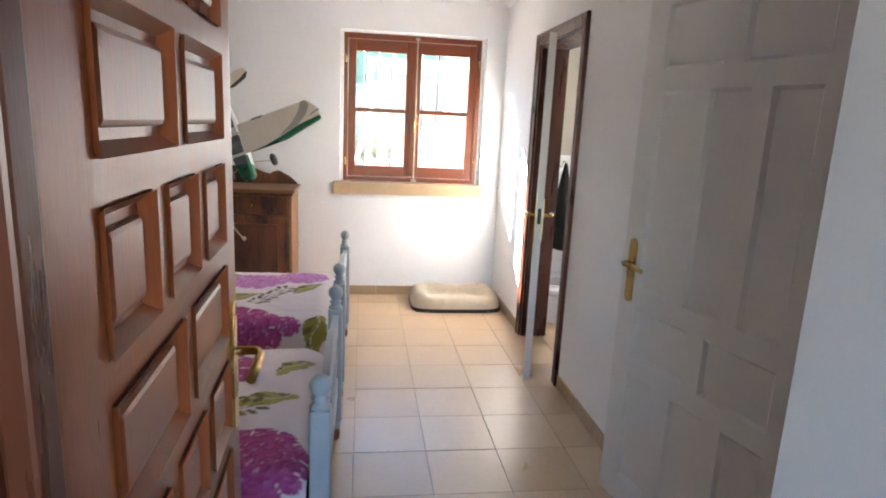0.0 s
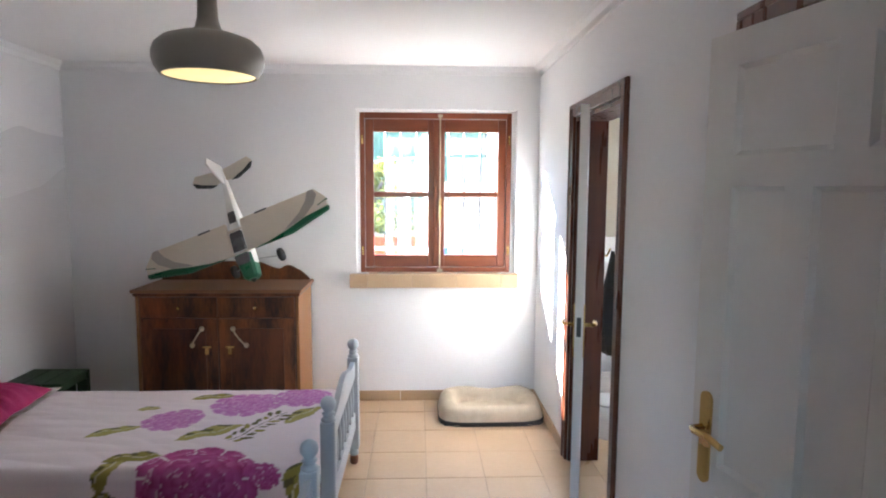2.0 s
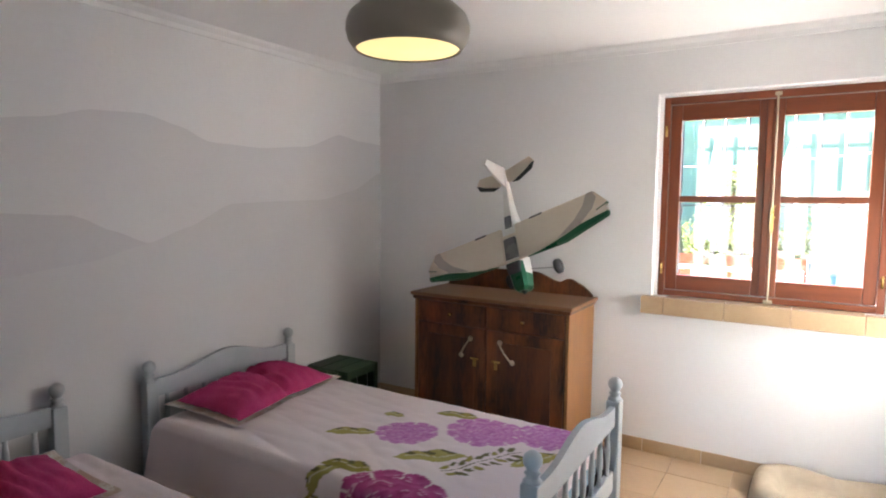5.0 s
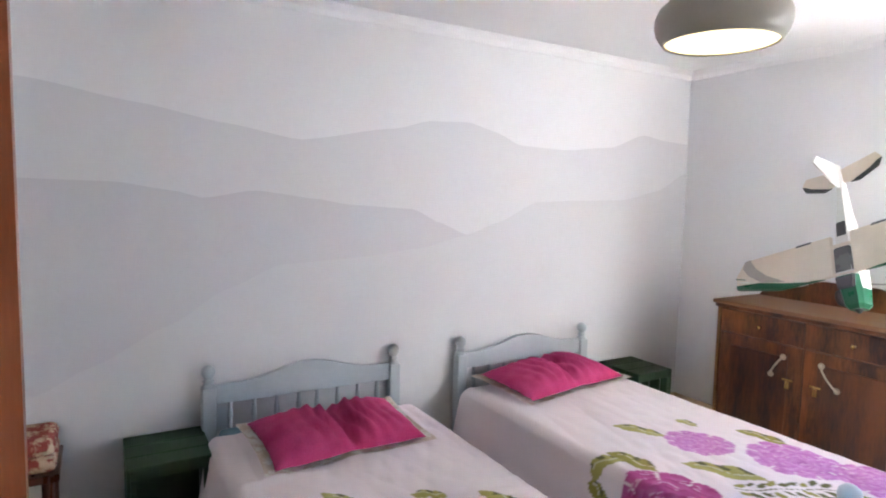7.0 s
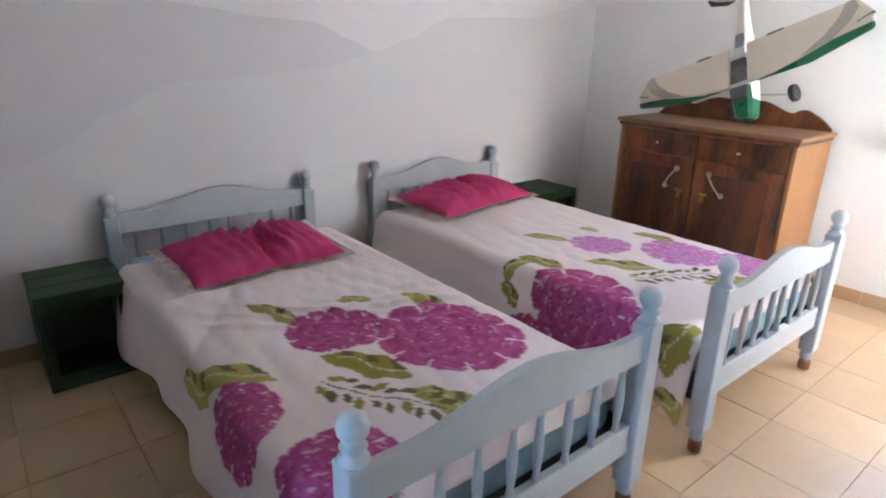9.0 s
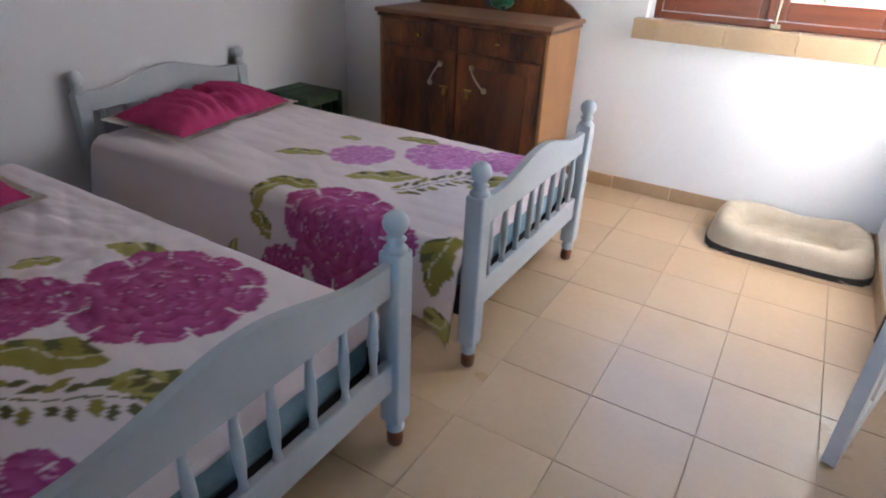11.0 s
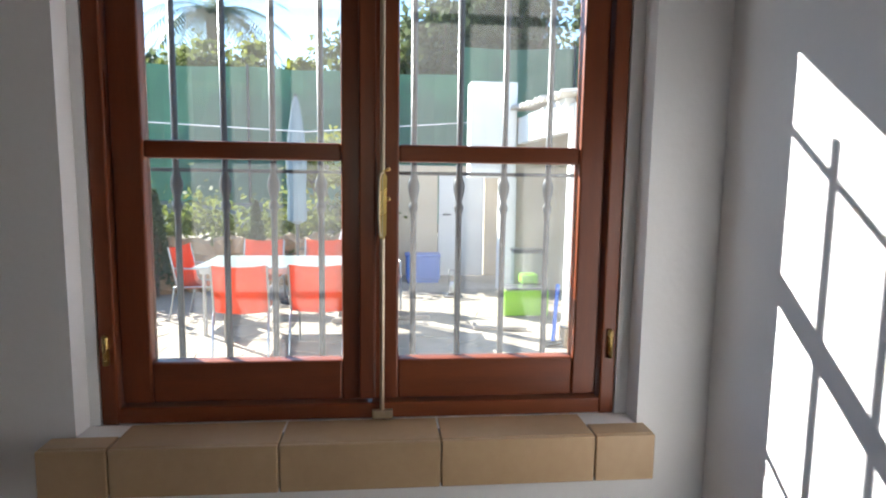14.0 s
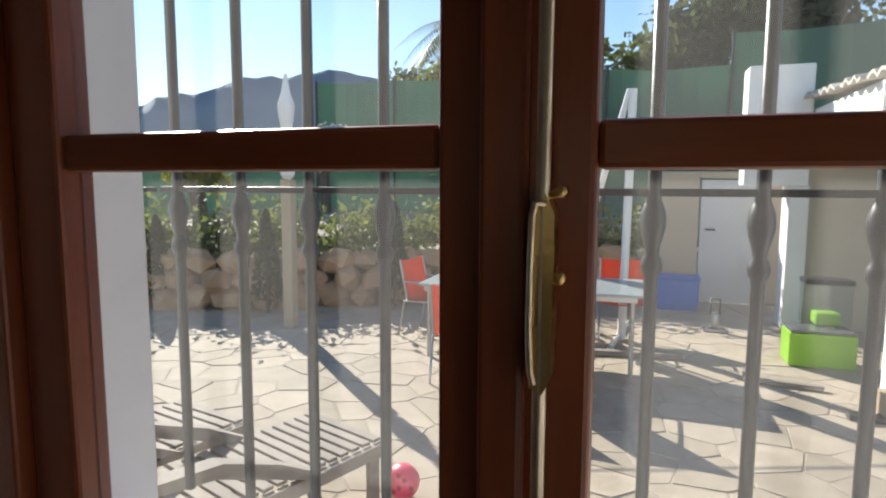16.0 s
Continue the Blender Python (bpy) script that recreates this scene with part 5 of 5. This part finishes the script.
palm = root("palm_tree", pose(-5.0, 26.5, 0), "tall palm with drooping fronds behind the fence", "palm")
tube("trunk", [(0, 0, -0.2), (0.1, 0, 3.5), (0.0, 0, 7.3)], 0.26, BARK, palm)
r3 = random.Random(8)
for k in range(30):
    a, lift = k * 2.399, r3.uniform(-0.25, 1.05)
    bm = bmesh.new()
    last = None
    for j in range(15):
        f = j / 14
        r = 2.7 * f
        z = 7.3 + lift * 2.2 * f - 2.3 * f * f * (1.0 - 0.25 * lift)
        p = Vector((r * math.cos(a), r * math.sin(a), z))
        if j:
            for s in (-1, 1):
                for q in range(2):
                    base = last.lerp(p, q / 2)
                    side = Vector((-math.sin(a), math.cos(a), -0.45)) if s > 0 else Vector((math.sin(a), -math.cos(a), -0.45))
                    tip = base + side * 0.62 * math.sin(math.pi * (0.12 + 0.8 * f)) + (p - last) * 1.3
                    w = (p - last) * 0.28
                    bm.faces.new([bm.verts.new(base), bm.verts.new(base + w), bm.verts.new(tip)])
        last = p
    new("frond", mesh_of("frond", bm, PALM)).parent = palm
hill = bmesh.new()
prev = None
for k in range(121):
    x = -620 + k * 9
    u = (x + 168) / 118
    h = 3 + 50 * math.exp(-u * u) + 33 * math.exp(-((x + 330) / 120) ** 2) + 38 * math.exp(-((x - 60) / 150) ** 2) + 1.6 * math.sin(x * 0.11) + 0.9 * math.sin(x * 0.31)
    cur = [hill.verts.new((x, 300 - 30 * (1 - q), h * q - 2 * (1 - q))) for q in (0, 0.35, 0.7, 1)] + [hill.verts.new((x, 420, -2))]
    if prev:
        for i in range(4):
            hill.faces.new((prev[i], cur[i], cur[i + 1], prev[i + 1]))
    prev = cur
tagged(new("backdrop", mesh_of("backdrop", hill, HILL, True)), "far wooded hill coloured blue-grey for haze", "", "", "structure")


# table and chairs
def sling_chair(mtx):
    c = root("garden_chair", mtx, "orange sling garden chair with a steel frame", "chair", "chairs round the garden table")
    for s in (-0.25, 0.25):
        tube("frame", [(s, 0.24, 0.0), (s, 0.22, 0.42), (s, -0.22, 0.40), (s, -0.30, 0.0)], 0.012, STEEL, c)
        tube("frame", [(s, -0.18, 0.40), (s, -0.28, 0.86)], 0.012, STEEL, c)
        tube("armrest", [(s, 0.22, 0.42), (s, 0.21, 0.62), (s, -0.22, 0.62)], 0.012, STEEL, c)
    bm = bmesh.new()
    path = [(0.23, 0.43), (0.10, 0.40), (-0.05, 0.385), (-0.17, 0.40), (-0.205, 0.48), (-0.25, 0.68), (-0.285, 0.86)]
    rows = [[bm.verts.new((x, y, z - 0.02 * (1 - (x / 0.24) ** 2))) for x in (-0.24, -0.12, 0, 0.12, 0.24)] for y, z in path]
    for lo, hi in zip(rows, rows[1:]):
        for i in range(4):
            bm.faces.new((lo[i], lo[i + 1], hi[i + 1], hi[i]))
    sl = new("sling", mesh_of("sling", bm, ORANGE, True))
    sl.parent = c
    sl.modifiers.new("thickness", "SOLIDIFY").thickness = 0.008
    return c


chair = sling_chair(pose(-0.33, 9.95, GROUND, 0, 0, 2))
for x, y, a in ((0.38, 10.0, -3), (-1.12, 11.3, -100), (-0.55, 11.75, 180), (0.2, 11.8, 176), (0.95, 11.8, 184)):
    copy_thing(chair, pose(x, y, GROUND, 0, 0, a))
table = root("garden_table", pose(0.1, 10.85, GROUND), "long garden table with a grey glass top", "table")
boxes("top", [((-1.05, -0.48, 0.715), (1.05, 0.48, 0.74))], TABLETOP, 0.006, table)
boxes("apron", [((-1.0, -0.44, 0.66), (1.0, -0.42, 0.714)), ((-1.0, 0.42, 0.66), (1.0, 0.44, 0.714)), ((-1.0, -0.42, 0.66), (-0.98, 0.42, 0.714)), ((0.98, -0.42, 0.66), (1.0, 0.42, 0.714))], STEEL, 0.003, table)
for sx in (-1, 1):
    for sy in (-1, 1):
        tube("leg", [(sx * 0.96, sy * 0.40, 0), (sx * 0.96, sy * 0.40, 0.70)], 0.022, STEEL, table)


# sun loungers near the window
def lounger(mtx):
    l = root("sun_lounger", mtx, "weathered grey slatted wooden sun lounger", "lounger", "sun loungers")
    for s in (-0.31, 0.31):
        boxes("side_rail", [((-0.95, s - 0.02, 0.26), (0.95, s + 0.02, 0.33))], TEAK, 0.006, l)
        prism("arm", [(-0.5, 0.33), (-0.42, 0.33), (0.05, 0.52), (0.42, 0.56), (0.42, 0.60), (0.02, 0.575), (-0.25, 0.47)], s - 0.045, s + 0.045, TEAK, "y", l)
        for x in (-0.85, 0.35, 0.85):
            boxes("leg", [((x - 0.03, s - 0.022, 0), (x + 0.03, s + 0.022, 0.27))], TEAK, 0.005, l)
        boxes("arm_post", [((0.34, s - 0.02, 0.33), (0.40, s + 0.02, 0.56))], TEAK, 0.004, l)
    for k in range(17):
        boxes("slat", [((-0.93 + k * 0.075, -0.29, 0.332), (-0.93 + k * 0.075 + 0.055, 0.29, 0.35))], TEAK, 0.004, l)
    for k in range(8):
        b = boxes("slat", [((0, -0.28, 0), (0.055, 0.28, 0.018))], TEAK, 0.004, l)
        b.matrix_basis = pose(0.36 + k * 0.062, 0, 0.345 + k * 0.042, 0, -34, 0)
    return l


lo = lounger(pose(-0.80, 7.02, GROUND, 0, 0, 249))
copy_thing(lo, pose(-1.56, 6.93, GROUND, 0, 0, 256))

ball = root("ball", pose(-0.09, 7.83, GROUND + 0.001), "pink rubber ball with dark dots", "ball")
bm = bmesh.new()
bmesh.ops.create_uvsphere(bm, u_segments=24, v_segments=16, radius=0.095, matrix=Matrix.Translation((0, 0, 0.095)))
new("skin", mesh_of("skin", bm, PINK, True)).parent = ball
bm = bmesh.new()
for a, e in ((250, 20), (280, 5), (262, -12), (300, 28), (230, 2), (320, 0), (275, 42)):
    d = Vector((math.cos(radians(a)) * math.cos(radians(e)), math.sin(radians(a)) * math.cos(radians(e)), math.sin(radians(e))))
    bmesh.ops.create_circle(bm, cap_ends=True, segments=12, radius=0.014, matrix=Matrix.Translation(Vector((0, 0, 0.095)) + d * 0.0958) @ d.to_track_quat("Z", "Y").to_matrix().to_4x4())
new("dots", mesh_of("dots", bm, REDDOT)).parent = ball

# shed with a white pillar, posts and a sheet roof on the right
shed = root("shed", pose(0, 0, 0), "whitewashed open shed with blue wall and sheet roof", "shed")
shed["kind"] = "structure"
boxes("pillar", [((2.25, 12.82, 1.55), (2.93, 13.2, 2.93)), ((2.74, 12.82, GROUND), (2.95, 13.2, 1.55))], LIME, 0.015, shed)
boxes("back_wall", [((2.95, 12.95, GROUND), (6.0, 13.15, 2.45))], BEIGE, 0.01, shed)
boxes("front_post", [((3.0, 10.40, GROUND), (3.13, 10.55, 2.35))], LIME, 0.008, shed)
boxes("front_post", [((3.10, 10.02, GROUND), (3.20, 10.14, 2.35))], LIME, 0.008, shed)
ANNEX = pose(3.16, 9.80, 0, 0, 0, -43.5)
boxes("blue_wall", [((0.0, 0.0, GROUND), (0.55, 0.14, 2.22)), ((0.55, 0.0, 1.85), (1.45, 0.14, 2.22)), ((1.45, 0.0, GROUND), (5.2, 0.14, 2.22))], BLUE, 0.008, shed, ANNEX)
boxes("blue_door", [((0.56, 0.05, GROUND), (1.44, 0.09, 1.84))], DOORBLUE, 0.008, shed, ANNEX)
boxes("beam", [((2.95, 10.55, 2.05), (3.07, 12.84, 2.42))], LIME, 0.01, shed)
boxes("fascia", [((-0.10, -0.16, 2.225), (5.2, 0.14, 2.40))], LIME, 0.01, shed, ANNEX)
boxes("wall_lamp", [((1.55, -0.06, 1.94), (2.5, -0.001, 2.0))], PLASTIC, 0.01, shed, ANNEX)
boxes("plinth", [((-0.15, -0.10, GROUND), (0.55, -0.001, GROUND + 0.06)), ((1.45, -0.10, GROUND), (5.2, -0.001, GROUND + 0.06))], BEIGE, 0.01, shed, ANNEX)


def sheet_roof(count, step, edge, rise, mtx):
    """Wavy roof sheets: x away from the eave, y along it."""
    bm = bmesh.new()
    rows = []
    for i in range(count):
        z = 2.44 + rise * i * step + 0.03 * math.sin(i * 2.2)
        rows.append([bm.verts.new((edge + (0.12 if i % 9 == 0 else 0), i * step, z)), bm.verts.new((1.5, i * step, z + 0.15)), bm.verts.new((3.2, i * step, z + 0.3))])
    for p, q in zip(rows, rows[1:]):
        for k in range(2):
            bm.faces.new((p[k], p[k + 1], q[k + 1], q[k]))
    ob = new("roof", mesh_of("roof", bm, ROOFSHEET))
    ob.parent = shed
    ob.matrix_basis = mtx
    ob.modifiers.new("thickness", "SOLIDIFY").thickness = 0.03


sheet_roof(40, 0.078, -0.18, 0.05, pose(3.0, 10.2, 0))
sheet_roof(68, 0.078, -0.28, 0.0, pose(6.90, 6.22, 0, 0, 0, 46.5))
tube("drain_pipe", [(3.08, 9.70, 2.28), (3.04, 9.66, 1.9), (3.04, 9.62, 0.02), (3.0, 9.58, -0.06), (2.86, 9.52, -0.08)], 0.045, PLASTIC, shed)
tank = root("storage_box", pose(2.76, 11.4, GROUND), "lime green plastic box with a lid", "box")
boxes("body", [((-0.28, -0.18, 0), (0.28, 0.18, 0.32))], LIMEGREEN, 0.015, tank)
boxes("lid", [((-0.27, -0.17, 0.322), (0.27, 0.17, 0.345))], GREYFILM, 0.008, tank)
aq = root("glass_tank", pose(2.86, 11.62, GROUND + 0.347), "small glass tank with a dark lid on a green box", "tank")
boxes("glass", [((-0.2, -0.12, 0), (0.2, -0.115, 0.4)), ((-0.2, 0.115, 0), (0.2, 0.12, 0.4)), ((-0.2, -0.115, 0), (-0.195, 0.115, 0.4)), ((0.195, -0.115, 0), (0.2, 0.115, 0.4))], PANE, 0, aq)
boxes("lid", [((-0.21, -0.13, 0.4), (0.21, 0.13, 0.45))], BLACKFILM, 0.008, aq)
boxes("filling", [((-0.10, -0.1, 0.0), (0.12, 0.1, 0.12))], LIMEGREEN, 0.02, aq)
carton = root("carton", pose(2.95, 9.95, GROUND), "brown cardboard carton on the paving", "box")
boxes("body", [((-0.14, -0.12, 0), (0.2, 0.12, 0.2))], CARD, 0.005, carton)
broom = root("broom", pose(2.72, 9.9, GROUND), "blue handled broom leaning upright", "broom")
tube("handle", [(0, 0, 0.05), (0.06, 0.1, 0.62)], 0.022, BLUEBOX, broom)
boxes("head", [((-0.13, -0.05, 0), (0.13, 0.05, 0.05))], BLACKFILM, 0.01, broom)

plank = root("plank", pose(2.30, 10.55, GROUND + 0.012, 0, 0, -6), "narrow weathered wooden plank lying on the paving", "plank")
boxes("board", [((-0.30, -0.03, 0), (0.30, 0.03, 0.03))], TEAK, 0.004, plank)
boxes("batten", [((-0.30, 0.031, 0), (-0.26, 0.26, 0.028))], TEAK, 0.004, plank)
beam = root("timber_beam", pose(0.95, 11.05, GROUND + 0.004, 0, 0, 8), "grey wooden beam lying on the paving", "beam")
boxes("board", [((-0.55, -0.045, 0), (0.60, 0.045, 0.05))], TEAK, 0.006, beam)
pump = root("foot_pump", pose(1.98, 12.5, GROUND), "small grey metal foot pump on the paving", "pump")
boxes("base", [((-0.13, -0.10, 0), (0.13, -0.07, 0.03)), ((-0.13, 0.07, 0), (0.13, 0.10, 0.03)), ((-0.09, -0.07, 0.002), (-0.06, 0.07, 0.03))], STEEL, 0.004, pump)
lathe("cylinder", [(0.04, 0.03), (0.045, 0.035), (0.045, 0.20), (0.02, 0.22)], STEEL, 16, pump)
tube("handle", [(-0.05, 0, 0.20), (-0.05, 0, 0.38), (0.05, 0, 0.38), (0.05, 0, 0.20)], 0.010, IRON, pump)

far = root("outbuilding", pose(0, 0, 0), "grey outbuilding with a white door", "outbuilding")
far["kind"] = "structure"
boxes("wall", [((1.25, 14.4, GROUND), (1.92, 14.6, 1.75)), ((2.74, 14.4, GROUND), (4.5, 14.6, 1.75)), ((1.92, 14.4, 1.65), (2.74, 14.6, 1.75))], BEIGE, 0.01, far)
WDOOR = mat("pale_grey_door_paint", (0.55, 0.57, 0.60), rough=0.6, scale=3)
boxes("door", [((1.94, 14.36, GROUND), (2.72, 14.398, 1.63))], WDOOR, 0.008, far)
tube("door_handle", [(2.02, 14.34, 0.92), (2.02, 14.29, 0.92), (2.14, 14.29, 0.92)], 0.014, IRON, far)
bb = root("blue_box", pose(1.63, 13.75, GROUND), "blue plastic crate on the paving", "box")
boxes("body", [((-0.27, -0.18, 0.06), (0.27, 0.18, 0.43))], BLUEBOX, 0.02, bb)
boxes("rim", [((-0.285, -0.195, 0.43), (0.285, 0.195, 0.46)), ((-0.25, -0.16, 0.0), (0.25, 0.16, 0.06))], BLUEBOX, 0.008, bb)

af = root("swing_frame", pose(0.95, 11.75, GROUND), "white metal A-shaped frame", "frame")
tube("leg", [(0, 0, 0), (0.03, 0, 2.72)], 0.045, PLASTIC, af)
tube("leg", [(-0.75, 0.6, 0), (0.0, 0, 2.72)], 0.035, PLASTIC, af)
tube("foot_bar", [(-0.1, -0.5, 0.02), (0.05, 0.7, 0.02)], 0.03, PLASTIC, af)
par = root("parasol", pose(-0.15, 12.2, GROUND), "closed grey-blue garden parasol", "parasol")
tube("pole", [(0, 0, 0), (0, 0, 2.75)], 0.022, IRON, par)
lathe("canopy", [(0.03, 1.05), (0.13, 1.1), (0.12, 1.5), (0.14, 1.9), (0.10, 2.3), (0.05, 2.62), (0.02, 2.72)], PARASOL, 14, par, None, False)
lathe("base", [(0.25, 0), (0.25, 0.05), (0.06, 0.09), (0.03, 0.25)], IRON, 20, par)
wp = root("wooden_post", pose(-2.82, 11.05, GROUND), "bleached wooden post with a white cloth on top", "post")
boxes("post", [((-0.065, -0.065, 0), (0.065, 0.065, 1.75))], POSTWOOD, 0.012, wp)
lathe("cloth", [(0.02, 1.74), (0.08, 1.8), (0.10, 2.0), (0.035, 2.2), (0.085, 2.45), (0.10, 2.6), (0.05, 2.75), (0.02, 2.95)], LIME, 12, wp, None, False)
line = root("washing_line", pose(0, 0, 0), "thin white washing line", "line")
tube("wire", [(-2.82, 11.05, 2.15), (0.0, 12.0, 2.10), (2.3, 12.85, 2.35)], 0.008, PLASTIC, line)

# ---- floors, skirting and paving: the pieces ----
floor = structure("floor", [((-2.0, -1.3, -0.09), (3.5, N, -0.005))], GROUT, "tan terracotta tiled floor")
bm = bmesh.new()
add_box(bm, (-0.1652, -0.1652, -0.012), (0.1652, 0.1652, 0.0), 0.0014)
tile_me = mesh_of("tile", bm, TILE)
x0, y0 = 0.890 - 0.333 * 8, 3.443 - 0.333 * 14
for i in range(17):
    for j in range(20):
        x, y = x0 + 0.333 * (i + 0.5), y0 + 0.333 * (j + 0.5)
        if x - 0.16 > W - 0.2 and x < 3.45 and -1.25 < y < N + 0.14 and not (x > 2.0 and y < 2.7):
            t = new("tile", tile_me)
            t.parent = floor
            t.matrix_basis = pose(x, y, random.uniform(-0.0006, 0.0006), random.uniform(-0.06, 0.06), random.uniform(-0.06, 0.06), 0)
skirt = root("baseboard", pose(0, 0, 0), "tan tile skirting", "baseboard")
skirt["kind"] = "structure"


def skirting(x0, y0, x1, y1, inx, iny):
    n = max(1, round(math.hypot(x1 - x0, y1 - y0) / 0.333))
    for k in range(n):
        a, b = k / n, (k + 1) / n
        xs = sorted((x0 + (x1 - x0) * a, x0 + (x1 - x0) * b))
        ys = sorted((y0 + (y1 - y0) * a, y0 + (y1 - y0) * b))
        g = 0.0012
        if inx:
            xs = sorted((x0, x0 + inx * 0.010)); ys = [ys[0] + g, ys[1] - g]
        else:
            ys = sorted((y0, y0 + iny * 0.010)); xs = [xs[0] + g, xs[1] - g]
        boxes("skirting_tile", [((xs[0], ys[0], 0.001), (xs[1], ys[1], 0.08))], SKIRT, 0.002, skirt)


skirting(W + 0.012, N, E, N, 0, -1)
skirting(W + 0.006, S, W + 0.006, N - 0.012, 1, 0)
skirting(E, 4.39, E, N - 0.012, -1, 0)
skirting(E, 2.57, E, 3.435, -1, 0)
skirting(E, 1.01, E, 1.55, -1, 0)


def clip(poly, p, q):
    """The part of a polygon that is nearer to p than to q."""
    m, d = ((p[0] + q[0]) / 2, (p[1] + q[1]) / 2), (q[0] - p[0], q[1] - p[1])
    out = []
    for a, b in zip(poly, poly[1:] + poly[:1]):
        fa, fb = (a[0] - m[0]) * d[0] + (a[1] - m[1]) * d[1], (b[0] - m[0]) * d[0] + (b[1] - m[1]) * d[1]
        if fa <= 0:
            out.append(a)
        if fa * fb < 0:
            k = fa / (fa - fb)
            out.append((a[0] + (b[0] - a[0]) * k, a[1] + (b[1] - a[1]) * k))
    return out


patio = structure("pavement", [((-9, 5.73, GROUND - 0.06), (6, 14.35, GROUND - 0.005))], EARTH, "crazy paving of pale flagstones")
rp = random.Random(17)
seeds = [(-5.6 + 0.40 * (i + 0.5 * (j % 2)) + rp.uniform(-0.17, 0.17), 5.95 + 0.34 * j + rp.uniform(-0.14, 0.14)) for i in range(23) for j in range(24)]
rest = bmesh.new()
count = 0
for p in seeds:
    poly = [(p[0] - 0.6, p[1] - 0.6), (p[0] + 0.6, p[1] - 0.6), (p[0] + 0.6, p[1] + 0.6), (p[0] - 0.6, p[1] + 0.6)]
    for q in seeds:
        if q != p and abs(q[0] - p[0]) < 1.2 and abs(q[1] - p[1]) < 1.2:
            poly = clip(poly, p, q)
    cx, cy = sum(v[0] for v in poly) / len(poly), sum(v[1] for v in poly) / len(poly)
    if cy < 5.95 or cy > 14.2:
        continue
    # worn, slightly bent edges: each side gets a middle point pushed in or out
    loc = []
    for u, v in zip(poly, poly[1:] + poly[:1]):
        loc.append(((u[0] - cx) * 0.972, (u[1] - cy) * 0.972))
        if math.hypot(v[0] - u[0], v[1] - u[1]) > 0.12:
            k = rp.uniform(0.92, 0.985)
            loc.append((((u[0] + v[0]) / 2 - cx) * k, ((u[1] + v[1]) / 2 - cy) * k))
    bm = bmesh.new()
    add_prism(bm, loc, -0.03, 0.0, "z")
    bmesh.ops.bevel(bm, geom=[e for e in bm.edges if all(v.co.z > -0.01 for v in e.verts)], offset=0.006, segments=1, affect="EDGES")
    at = pose(cx, cy, GROUND + rp.uniform(-0.003, 0.003), rp.uniform(-0.5, 0.5), rp.uniform(-0.5, 0.5), 0)
    if cy < 10.2 and -4.0 < cx < 3.6 and count < 290:
        count += 1
        fs = new("flagstone", mesh_of("flagstone", bm, PAVE))
        fs.parent = patio
        fs.matrix_basis = at
    else:
        bmesh.ops.transform(bm, matrix=at, verts=bm.verts)
        me = bpy.data.meshes.new("piece")
        bm.to_mesh(me)
        bm.free()
        rest.from_mesh(me)
        bpy.data.meshes.remove(me)
far_stones = new("flagstones", mesh_of("flagstones", rest, PAVE))
far_stones.parent = patio
tagged(far_stones, "pale flagstones laid in crazy paving", "", "", "stuff")
